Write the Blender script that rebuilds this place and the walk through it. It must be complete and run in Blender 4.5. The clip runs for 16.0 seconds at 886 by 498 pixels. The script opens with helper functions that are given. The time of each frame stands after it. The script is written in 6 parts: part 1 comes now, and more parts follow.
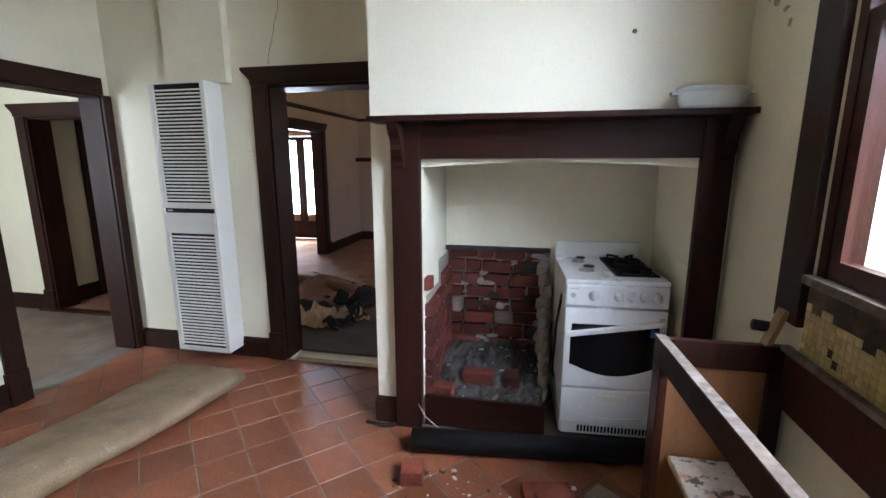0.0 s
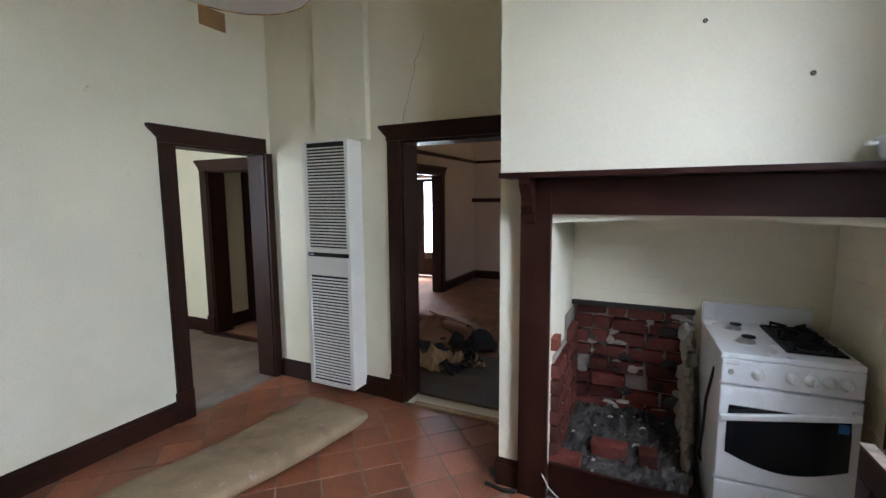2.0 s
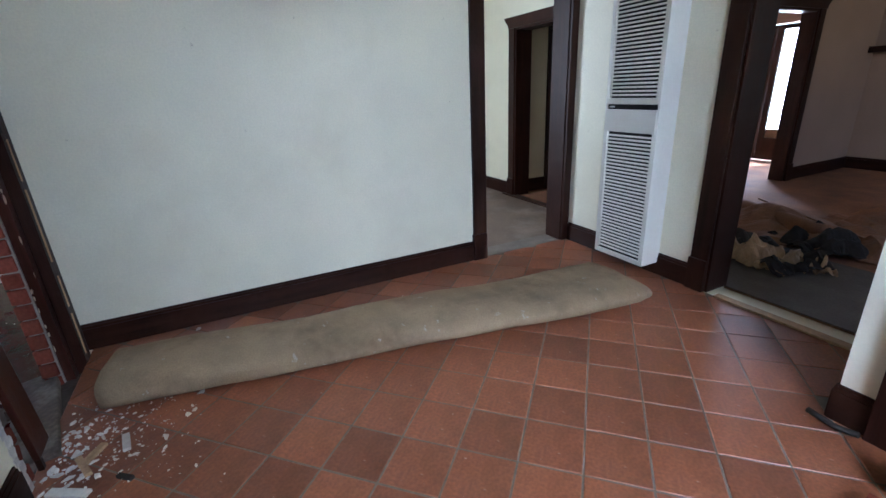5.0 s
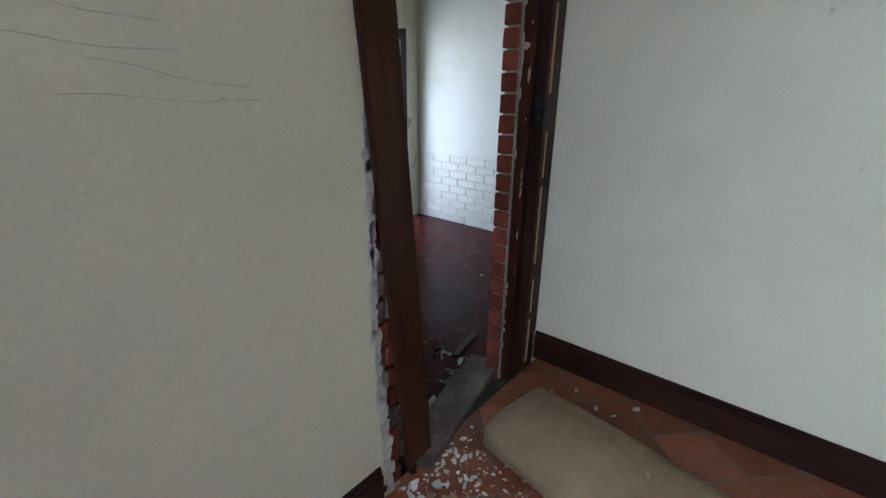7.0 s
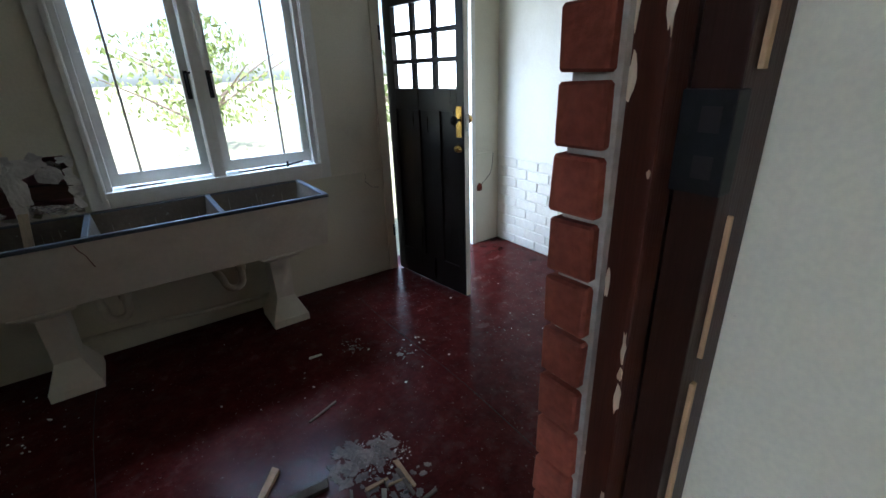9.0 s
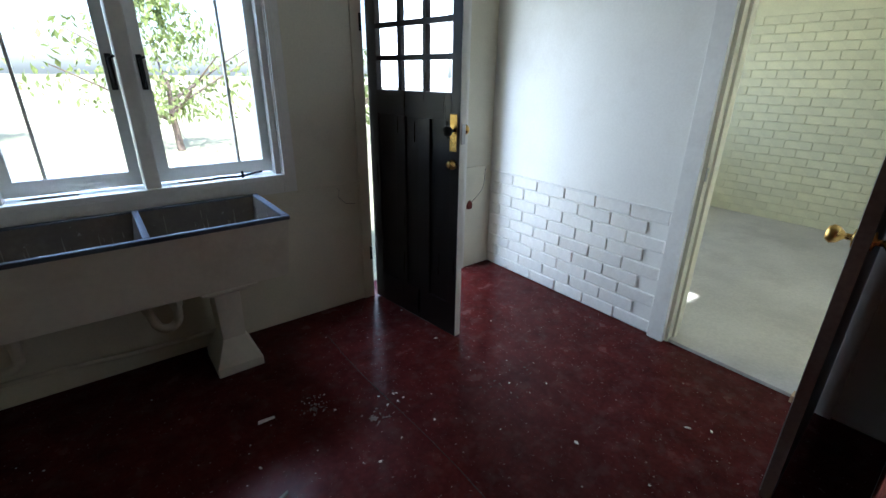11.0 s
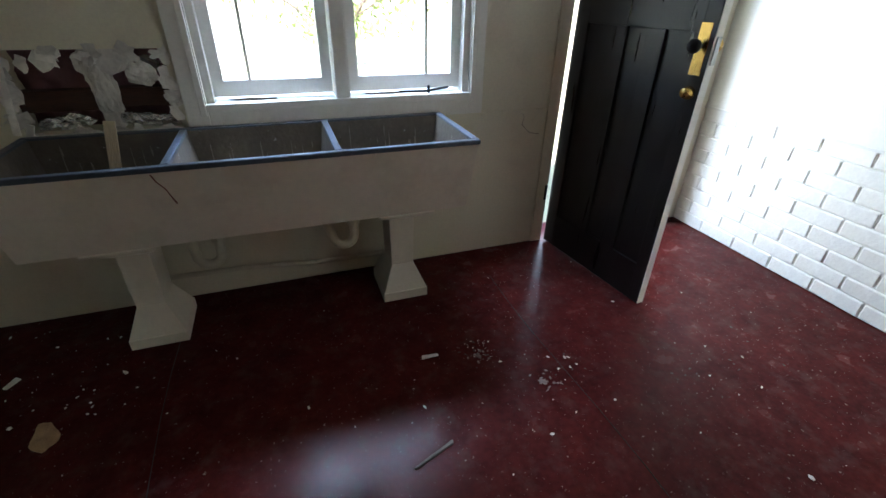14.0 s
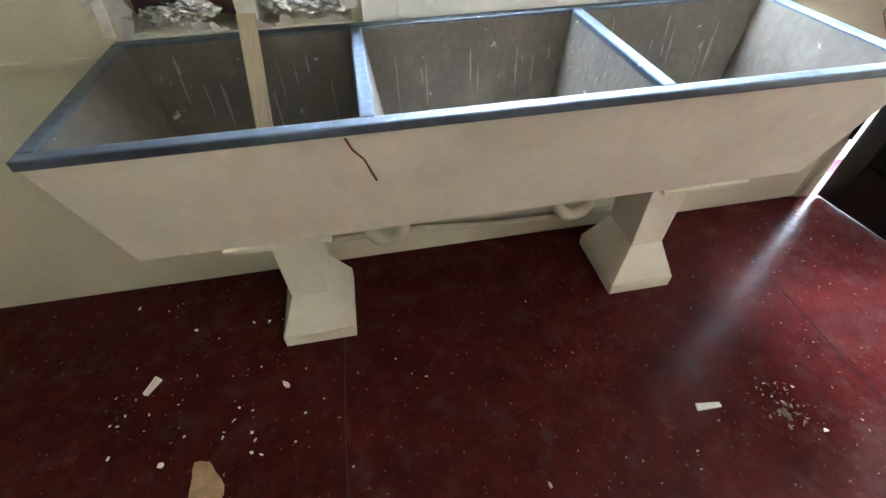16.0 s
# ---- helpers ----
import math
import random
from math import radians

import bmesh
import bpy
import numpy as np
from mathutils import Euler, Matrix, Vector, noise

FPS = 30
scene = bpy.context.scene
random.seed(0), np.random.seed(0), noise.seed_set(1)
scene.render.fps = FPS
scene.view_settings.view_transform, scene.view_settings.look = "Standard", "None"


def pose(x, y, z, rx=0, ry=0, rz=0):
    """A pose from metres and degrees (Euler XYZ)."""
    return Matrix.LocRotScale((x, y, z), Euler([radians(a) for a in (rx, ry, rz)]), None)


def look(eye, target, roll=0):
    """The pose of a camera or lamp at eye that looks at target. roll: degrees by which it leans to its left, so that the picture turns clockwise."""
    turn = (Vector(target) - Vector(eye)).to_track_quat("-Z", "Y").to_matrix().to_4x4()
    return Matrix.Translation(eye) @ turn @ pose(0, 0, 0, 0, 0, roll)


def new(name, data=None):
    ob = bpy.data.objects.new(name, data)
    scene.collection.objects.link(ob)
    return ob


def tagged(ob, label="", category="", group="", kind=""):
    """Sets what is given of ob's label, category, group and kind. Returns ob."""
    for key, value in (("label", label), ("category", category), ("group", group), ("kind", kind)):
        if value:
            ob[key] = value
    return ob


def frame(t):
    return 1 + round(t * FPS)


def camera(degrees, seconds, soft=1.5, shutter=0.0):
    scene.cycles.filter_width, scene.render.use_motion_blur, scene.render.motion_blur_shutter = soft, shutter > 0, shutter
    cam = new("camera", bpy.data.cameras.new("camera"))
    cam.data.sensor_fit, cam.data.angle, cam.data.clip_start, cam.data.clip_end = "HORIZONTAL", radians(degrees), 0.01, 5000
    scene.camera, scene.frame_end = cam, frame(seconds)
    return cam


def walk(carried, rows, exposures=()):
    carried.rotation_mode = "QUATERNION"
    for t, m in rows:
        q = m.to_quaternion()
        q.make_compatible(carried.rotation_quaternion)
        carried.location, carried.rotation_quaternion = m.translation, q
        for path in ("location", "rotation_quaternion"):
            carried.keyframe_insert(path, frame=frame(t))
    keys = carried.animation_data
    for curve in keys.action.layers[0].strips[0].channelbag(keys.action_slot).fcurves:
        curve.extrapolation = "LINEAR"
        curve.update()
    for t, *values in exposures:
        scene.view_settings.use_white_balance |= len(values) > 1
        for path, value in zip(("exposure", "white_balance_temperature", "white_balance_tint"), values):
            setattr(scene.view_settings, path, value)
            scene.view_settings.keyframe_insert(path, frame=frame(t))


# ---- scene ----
cam = camera(90.2, 16.0)
PATH = [
    (0, (0.868, 0.186, 1.518), (0.467, 2.107, 1.133), -0.1),
    (0.5, (0.902, 0.259, 1.568), (0.625, 2.208, 1.218), -1.3),
    (1, (0.89, 0.264, 1.62), (0.63, 2.227, 1.338), -0.7),
    (1.5, (0.815, 0.248, 1.621), (0.183, 2.127, 1.359), -1.4),
    (2, (0.753, 0.212, 1.622), (-0.114, 1.999, 1.392), -0.4),
    (2.5, (0.723, 0.178, 1.617), (-0.235, 1.909, 1.327), 0.4),
    (3, (0.701, 0.171, 1.665), (-0.355, 1.867, 1.571), -0.2),
    (3.2, (0.683, 0.149, 1.698), (-0.41, 1.823, 1.697), -0.0),
    (5.3, (0.608, 0.432, 1.335), (-1.129, 0.974, 0.505), -3.7),
    (5.5, (0.515, 0.415, 1.337), (-1.257, 0.754, 0.475), -3.1),
    (6, (0.15, 0.374, 1.319), (-1.687, 0.242, 0.538), 0.2),
    (6.5, (-0.099, 0.415, 1.344), (-1.736, -0.428, 0.564), -2.7),
    (7, (-0.386, 0.453, 1.391), (-1.833, -0.747, 0.709), 0.8),
    (7.5, (-0.845, 0.423, 1.443), (-2.368, -0.687, 0.774), 0.6),
    (8, (-1.253, 0.203, 1.4), (-2.727, -0.874, 0.582), 1.1),
    (8.5, (-1.511, -0.006, 1.414), (-2.652, -1.482, 0.692), -2.5),
    (9, (-1.638, -0.262, 1.388), (-2.699, -1.785, 0.643), -2.0),
    (9.2, (-1.653, -0.352, 1.39), (-2.798, -1.842, 0.704), 2.1),
    (11.3, (-1.902, -0.706, 1.367), (-3.065, -2.15, 0.617), 0.4),
    (11.5, (-1.908, -0.709, 1.375), (-3.129, -2.097, 0.611), 0.4),
    (12, (-1.9, -0.718, 1.372), (-3.142, -2.047, 0.541), 0.2),
    (12.5, (-1.902, -0.726, 1.363), (-3.103, -2.053, 0.471), 0.2),
    (13, (-1.909, -0.756, 1.344), (-2.896, -2.226, 0.414), -0.2),
    (13.1, (-1.88, -0.772, 1.326), (-2.792, -2.295, 0.405), 0.1),
    (13.5, (-1.879, -0.829, 1.305), (-2.458, -2.421, 0.242), -1.9),
    (14, (-1.784, -1.072, 1.262), (-2.384, -2.697, 0.263), 1.3),
    (14.5, (-1.647, -1.362, 1.242), (-2.081, -2.972, 0.138), 2.5),
    (15, (-1.594, -1.718, 1.17), (-1.836, -3.265, -0.075), -3.3),
    (15.5, (-1.521, -1.931, 1.155), (-1.664, -3.365, -0.232), -2.3),
    (16, (-1.402, -1.986, 1.137), (-1.637, -3.375, -0.284), -1.3),
]
walk(cam, [(t, look(eye, target, roll)) for t, eye, target, roll in PATH], [(0, 1.95, 5500, 13), (1.5, 1.68, 5550, 13), (3, 1.5, 5700, 11), (5.5, 1.72, 4950, 13), (6.5, 1.65, 5150, 11), (7.5, 1.5, 5450, 12), (9, 1.75, 5400, 11), (12.5, 1.7, 5300, 12), (13.5, 2.1, 5400, 12), (14.5, 3.2, 5800, 9), (16, 4.75, 5800, 7)])

# ---- world and sun ----
world = bpy.data.worlds.new("world")
scene.world = world
world.use_nodes = True
wn = world.node_tree.nodes
sky = wn.new("ShaderNodeTexSky")
sky.sky_type, sky.sun_disc = "NISHITA", False
sky.sun_elevation, sky.sun_rotation = radians(58), radians(20)
sky.air_density, sky.dust_density = 1.0, 2.0
wn["Background"].inputs["Strength"].default_value = 0.15
world.node_tree.links.new(sky.outputs[0], wn["Background"].inputs["Color"])
sun = new("sun", bpy.data.lights.new("sun", "SUN"))
sun.data.energy, sun.data.angle, sun.data.color = 5.0, radians(0.6), (1.0, 0.95, 0.88)
sun.matrix_world = look((0, 0, 0), (-0.18, -0.5, -0.85))


def daylight(name, at, target, w, h, watts, colour=(0.93, 0.97, 1.0)):
    """An area lamp added at or outside an opening, boosting the sky's light through it."""
    ob = new(name, bpy.data.lights.new(name, "AREA"))
    ob.data.shape, ob.data.size, ob.data.size_y, ob.data.energy, ob.data.color = "RECTANGLE", w, h, watts, colour
    ob.matrix_world = look(at, target)


# Added lamp outside and above the window, so its light falls low across the room.
daylight("sky_kitchen_window", (3.15, 0.75, 3.02), (0.9, 1.45, 1.2), 2.8, 2.0, 114)
daylight("sky_back_door", (-3.62, -3.40, 0.95), (-3.62, 0.0, 0.95), 0.8, 1.9, 9)
daylight("sky_hall_window", (-4.6, 0.22, 1.65), (-4.6, 3.0, 1.65), 1.95, 1.85, 42)
daylight("sky_shed_window", (-6.1, -3.55, 1.55), (-6.1, 0.0, 1.55), 2.1, 1.3, 5)
# Added lamp hidden above the window head, aimed down to brighten the trough.
daylight("sky_laundry_window", (-2.09, -3.75, 2.75), (-2.09, -2.4, 0.4), 1.3, 0.8, 36, (0.72, 0.83, 1.0))
daylight("sky_glazed_doors", (-3.7, 8.44, 1.2), (-3.7, 0.0, 1.2), 1.4, 1.7, 34)


# ---- materials ----
def surf(name, base, rough=0.6, var=0.12, scale=3.0, bump=0.15, bscale=60.0, metal=0.0, stain=None, amount=0.5, sscale=2.0,
         grain=None, rand=0.0, coat=0.0, spec=0.5, speck=None, speckscale=40.0, speckamt=0.35):
    m = bpy.data.materials.new(name)
    m.use_nodes = True
    nt = m.node_tree
    n, li = nt.nodes, nt.links
    bs = n["Principled BSDF"]
    tc = n.new("ShaderNodeTexCoord")
    src = tc.outputs["Object"]
    mp = n.new("ShaderNodeMapping")
    if grain:
        mp.inputs["Scale"].default_value = grain
    li.new(src, mp.inputs[0])
    vec = mp.outputs[0]
    nz = n.new("ShaderNodeTexNoise")
    nz.inputs["Scale"].default_value, nz.inputs["Detail"].default_value = scale, 6
    li.new(vec, nz.inputs["Vector"])
    fine = n.new("ShaderNodeTexNoise")
    fine.inputs["Scale"].default_value, fine.inputs["Detail"].default_value = bscale, 4
    li.new(vec, fine.inputs["Vector"])
    ramp = n.new("ShaderNodeMapRange")
    ramp.inputs[1].default_value, ramp.inputs[2].default_value = 0.3, 0.7
    ramp.inputs[3].default_value, ramp.inputs[4].default_value = 1 - var, 1 + var
    li.new(nz.outputs[0], ramp.inputs[0])
    hs = n.new("ShaderNodeHueSaturation")
    hs.inputs["Color"].default_value = (*base, 1)
    li.new(ramp.outputs[0], hs.inputs["Value"])
    col = hs.outputs[0]
    if rand:
        oi = n.new("ShaderNodeObjectInfo")
        rr = n.new("ShaderNodeMapRange")
        rr.inputs[3].default_value, rr.inputs[4].default_value = 1 - rand, 1 + rand
        li.new(oi.outputs["Random"], rr.inputs[0])
        h2 = n.new("ShaderNodeHueSaturation")
        li.new(rr.outputs[0], h2.inputs["Value"])
        li.new(col, h2.inputs["Color"])
        col = h2.outputs[0]
    fr = n.new("ShaderNodeMapRange")
    fr.inputs[1].default_value, fr.inputs[2].default_value = 0.35, 0.65
    fr.inputs[3].default_value, fr.inputs[4].default_value = 1 - var * 0.5, 1 + var * 0.5
    li.new(fine.outputs[0], fr.inputs[0])
    h3 = n.new("ShaderNodeHueSaturation")
    li.new(fr.outputs[0], h3.inputs["Value"])
    li.new(col, h3.inputs["Color"])
    col = h3.outputs[0]
    for tone, sc, amt, lo, hi in ((stain, sscale, amount, 0.5, 0.72), (speck, speckscale, 1.0, 0.70 - speckamt * 0.25, 0.74 - speckamt * 0.25)):
        if tone is None:
            continue
        sn = n.new("ShaderNodeTexNoise")
        sn.inputs["Scale"].default_value, sn.inputs["Detail"].default_value, sn.inputs["Roughness"].default_value = sc, 8, 0.65
        li.new(tc.outputs["Object"], sn.inputs["Vector"])
        mr = n.new("ShaderNodeMapRange")
        mr.inputs[1].default_value, mr.inputs[2].default_value, mr.inputs[4].default_value = lo, hi, amt
        li.new(sn.outputs[0], mr.inputs[0])
        mx = n.new("ShaderNodeMix")
        mx.data_type = "RGBA"
        li.new(mr.outputs[0], mx.inputs["Factor"])
        li.new(col, mx.inputs[6])
        mx.inputs[7].default_value = (*tone, 1)
        col = mx.outputs[2]
    li.new(col, bs.inputs["Base Color"])
    rg = n.new("ShaderNodeMapRange")
    rg.inputs[3].default_value, rg.inputs[4].default_value = max(rough - 0.15, 0.02), min(rough + 0.15, 1)
    li.new(nz.outputs[0], rg.inputs[0])
    li.new(rg.outputs[0], bs.inputs["Roughness"])
    bs.inputs["Metallic"].default_value = metal
    bs.inputs["Coat Weight"].default_value = coat
    bs.inputs["Specular IOR Level"].default_value = spec
    if bump:
        bp = n.new("ShaderNodeBump")
        bp.inputs["Strength"].default_value, bp.inputs["Distance"].default_value = bump, 0.01
        li.new(fine.outputs[0], bp.inputs["Height"])
        li.new(bp.outputs[0], bs.inputs["Normal"])
    return m


def glass(name, tint=(1, 1, 1), rough=0.0):
    m = bpy.data.materials.new(name)
    m.use_nodes = True
    b = m.node_tree.nodes["Principled BSDF"]
    b.inputs["Base Color"].default_value = (*tint, 1)
    b.inputs["Transmission Weight"].default_value = 1.0
    b.inputs["Roughness"].default_value = rough
    b.inputs["IOR"].default_value = 1.05
    return m


M = {
    "cream": surf("cream_plaster", (0.76, 0.715, 0.55), 0.55, 0.07, 1.2, 0.1, 90, stain=(0.58, 0.52, 0.38), amount=0.4, sscale=1.1, speck=(0.52, 0.46, 0.35), speckscale=9, speckamt=0.06),
    "breast": surf("cream_breast_plaster", (0.78, 0.74, 0.585), 0.5, 0.04, 1.2, 0.08, 90, stain=(0.6, 0.55, 0.42), amount=0.25, sscale=1.6),
    "ceil": surf("ceiling_paint", (0.62, 0.6, 0.52), 0.7, 0.06, 1.5, 0.05, 60),
    "laundry": surf("laundry_paint", (0.68, 0.645, 0.50), 0.5, 0.06, 1.5, 0.08, 80, stain=(0.4, 0.36, 0.25), amount=0.35, sscale=1.6),
    "white": surf("white_wall_paint", (0.8, 0.79, 0.72), 0.5, 0.04, 1.5, 0.08, 80, stain=(0.55, 0.5, 0.38), amount=0.25, sscale=2.2),
    "wood": surf("dark_stained_wood", (0.024, 0.0085, 0.0055), 0.42, 0.35, 3, 0.12, 30, grain=(9, 9, 0.6), spec=0.2, stain=(0.05, 0.018, 0.01), amount=0.6),
    "woodh": surf("dark_stained_wood_level", (0.024, 0.0085, 0.0055), 0.42, 0.35, 3, 0.12, 30, grain=(0.6, 0.6, 9), spec=0.2, stain=(0.05, 0.018, 0.01), amount=0.6),
    "mantel": surf("red_brown_stained_wood", (0.026, 0.008, 0.0055), 0.4, 0.35, 3, 0.1, 30, grain=(0.6, 9, 9), spec=0.2, stain=(0.035, 0.012, 0.008), amount=0.7),
    "mantelv": surf("red_brown_stained_post", (0.026, 0.008, 0.0055), 0.4, 0.35, 3, 0.1, 30, grain=(9, 9, 0.6), spec=0.2, stain=(0.035, 0.012, 0.008), amount=0.7),
    "casing": surf("red_brown_casing_wood", (0.045, 0.013, 0.008), 0.35, 0.3, 3, 0.08, 30, grain=(9, 9, 0.5), spec=0.2, stain=(0.04, 0.014, 0.01), amount=0.6),
    "tile": surf("terracotta_tile", (0.235, 0.08, 0.035), 0.42, 0.3, 5, 0.12, 70, rand=0.25, stain=(0.12, 0.05, 0.035), amount=0.6, sscale=6, speck=(0.38, 0.29, 0.25), speckscale=30, speckamt=0.16),
    "grout": surf("grey_grout", (0.17, 0.14, 0.115), 0.9, 0.2, 8, 0.2, 90),
    "redfloor": surf("red_painted_concrete", (0.056, 0.0095, 0.0085), 0.22, 0.28, 9, 0.07, 45, spec=0.06, stain=(0.085, 0.05, 0.046), amount=0.45, sscale=13, speck=(0.3, 0.25, 0.23), speckscale=70, speckamt=0.23),
    "hallfloor": surf("dusty_hall_boards", (0.15, 0.105, 0.075), 0.75, 0.25, 3, 0.15, 60, stain=(0.32, 0.28, 0.23), amount=0.5),
    "brownfloor": surf("brown_underlay_floor", (0.24, 0.115, 0.06), 0.85, 0.25, 3, 0.15, 60, stain=(0.12, 0.07, 0.045), amount=0.6),
    "greyfloor": surf("bare_grey_floor", (0.10, 0.085, 0.07), 0.85, 0.3, 6, 0.2, 60),
    "concrete": surf("pale_concrete_floor", (0.5, 0.47, 0.4), 0.7, 0.12, 2, 0.1, 60, stain=(0.3, 0.27, 0.22), amount=0.5, sscale=2.2),
    "pinkwall": surf("tan_room_wall", (0.42, 0.29, 0.21), 0.7, 0.08, 1.5, 0.08, 60),
    "shedbrick": surf("cream_painted_brick", (0.66, 0.63, 0.42), 0.6, 0.06, 6, 0.15, 60, rand=0.05),
    "paintbrick": surf("white_painted_brick", (0.8, 0.79, 0.72), 0.5, 0.05, 6, 0.2, 60, rand=0.04, stain=(0.5, 0.42, 0.3), amount=0.25, sscale=5),
    "brick": surf("red_brick", (0.2, 0.055, 0.035), 0.85, 0.25, 12, 0.3, 70, spec=0.08, rand=0.3, stain=(0.1, 0.045, 0.035), amount=0.5, sscale=8),
    "sootbrick": surf("sooty_red_brick", (0.105, 0.028, 0.02), 0.85, 0.35, 9, 0.35, 60, rand=0.45, stain=(0.03, 0.025, 0.025), amount=0.75, sscale=5, speck=(0.3, 0.26, 0.23), speckscale=12, speckamt=0.2, spec=0.1),
    "mortar": surf("pale_mortar", (0.30, 0.265, 0.225), 0.95, 0.25, 8, 0.35, 60, stain=(0.12, 0.1, 0.09), amount=0.6, sscale=4),
    "ash": surf("grey_ash", (0.055, 0.048, 0.042), 0.95, 0.5, 14, 0.5, 50, stain=(0.03, 0.03, 0.03), amount=0.9, sscale=7),
    "enamel": surf("white_enamel", (0.78, 0.79, 0.8), 0.25, 0.03, 3, 0.02, 50, stain=(0.55, 0.5, 0.42), amount=0.2, sscale=5),
    "heater": surf("cream_enamel_steel", (0.74, 0.72, 0.66), 0.4, 0.03, 3, 0.03, 50),
    "black": surf("matte_black", (0.01, 0.01, 0.011), 0.5, 0.3, 10, 0.1, 50, spec=0.2),
    "dark": surf("dark_void", (0.02, 0.017, 0.015), 0.9, 0.3, 10, 0.1, 50),
    "blackglass": surf("black_oven_glass", (0.008, 0.008, 0.01), 0.08, 0.1, 4, 0.0, 50),
    "brass": surf("aged_brass", (0.65, 0.42, 0.12), 0.28, 0.2, 10, 0.05, 60, metal=1.0),
    "steel": surf("dull_steel", (0.5, 0.5, 0.5), 0.4, 0.15, 10, 0.05, 60, metal=1.0),
    "carpet": surf("grey_carpet_backing", (0.28, 0.20, 0.115), 0.95, 0.2, 5, 0.5, 160, stain=(0.11, 0.068, 0.035), amount=0.85, sscale=2.0, speck=(0.36, 0.32, 0.26), speckscale=14, speckamt=0.25),
    "trough": surf("cream_painted_trough", (0.74, 0.70, 0.59), 0.45, 0.05, 3, 0.12, 40, stain=(0.45, 0.38, 0.26), amount=0.35, sscale=4),
    "troughin": surf("grey_wet_concrete", (0.12, 0.10, 0.075), 0.5, 0.16, 5, 0.2, 50, stain=(0.25, 0.215, 0.17), amount=0.45, sscale=9, speck=(0.6, 0.6, 0.58), speckscale=26, speckamt=0.15),
    "troughrim": surf("blue_grey_trough_rim", (0.06, 0.075, 0.095), 0.4, 0.25, 8, 0.15, 50, speck=(0.5, 0.53, 0.57), speckscale=30, speckamt=0.15),
    "doorpaint": surf("black_brown_door_paint", (0.012, 0.0095, 0.009), 0.32, 0.3, 3, 0.06, 40, grain=(8, 8, 0.6)),
    "frame": surf("white_joinery_paint", (0.75, 0.74, 0.68), 0.4, 0.05, 4, 0.08, 50, stain=(0.5, 0.45, 0.35), amount=0.3, sscale=6),
    "palewood": surf("pale_dry_timber", (0.5, 0.41, 0.29), 0.75, 0.15, 4, 0.2, 40, grain=(6, 6, 0.8)),
    "pencil": surf("faint_grey_scuff", (0.45, 0.44, 0.4), 0.8, 0.2, 20, 0.0, 50),
    "rawwood": surf("raw_pale_timber", (0.4, 0.26, 0.14), 0.7, 0.25, 4, 0.2, 40, grain=(6, 6, 0.8)),
    "grim": surf("grimy_timber", (0.13, 0.10, 0.075), 0.9, 0.4, 6, 0.4, 40, stain=(0.32, 0.29, 0.25), amount=0.7, sscale=5),
    "orangewood": surf("orange_brown_ply", (0.32, 0.15, 0.06), 0.55, 0.2, 3, 0.08, 40, grain=(5, 5, 0.6)),
    "plasterbit": surf("broken_plaster", (0.66, 0.63, 0.58), 0.9, 0.12, 10, 0.3, 60, rand=0.2),
    "mosaic": surf("yellow_mosaic_tile", (0.5, 0.38, 0.17), 0.4, 0.12, 8, 0.05, 50, rand=0.15),
    "glue": surf("dark_tile_glue", (0.06, 0.038, 0.026), 0.8, 0.5, 9, 0.5, 40, stain=(0.2, 0.15, 0.09), amount=0.5, sscale=9),
    "watermark": surf("brown_water_stain", (0.36, 0.26, 0.15), 0.7, 0.3, 20, 0.05, 50),
    "crust": surf("dirty_plaster_crust", (0.2, 0.165, 0.15), 0.9, 0.35, 30, 0.4, 60, rand=0.3, stain=(0.07, 0.03, 0.03), amount=0.8, sscale=25),
    "darkstud": surf("dark_brown_stud_timber", (0.06, 0.024, 0.013), 0.7, 0.35, 5, 0.2, 40, grain=(1, 6, 6)),
    "glass": glass("clear_glass"),
    "floral": surf("floral_shelf_paper", (0.6, 0.52, 0.42), 0.6, 0.1, 8, 0.02, 50, stain=(0.5, 0.12, 0.03), amount=0.95, sscale=11, speck=(0.1, 0.07, 0.05), speckscale=16, speckamt=0.6),
    "foil": surf("crumpled_foil", (0.75, 0.75, 0.77), 0.25, 0.2, 10, 0.6, 18, metal=0.9),
    "pinkfoil": surf("pinkish_sarking", (0.2, 0.1, 0.11), 0.35, 0.3, 6, 0.4, 15, metal=0.3),
    "grass": surf("dry_grass_ground", (0.36, 0.34, 0.2), 0.95, 0.25, 1.0, 0.3, 20, stain=(0.18, 0.22, 0.07), amount=0.6, sscale=0.5),
    "leaf": surf("bush_leaf", (0.17, 0.21, 0.06), 0.6, 0.4, 3, 0.1, 30, rand=0.2),
    "bark": surf("grey_bark", (0.16, 0.12, 0.09), 0.9, 0.3, 8, 0.4, 30),
    "pipe": surf("cream_painted_pipe", (0.6, 0.56, 0.44), 0.5, 0.08, 8, 0.1, 50),
    "outwall": surf("outer_brick_red", (0.3, 0.13, 0.09), 0.85, 0.2, 5, 0.2, 40),
    "shade": surf("tan_metal_shade", (0.36, 0.22, 0.10), 0.45, 0.1, 5, 0.03, 50),
    "sticker": surf("blue_sticker", (0.05, 0.15, 0.4), 0.4, 0.1, 20, 0.0, 50),
}


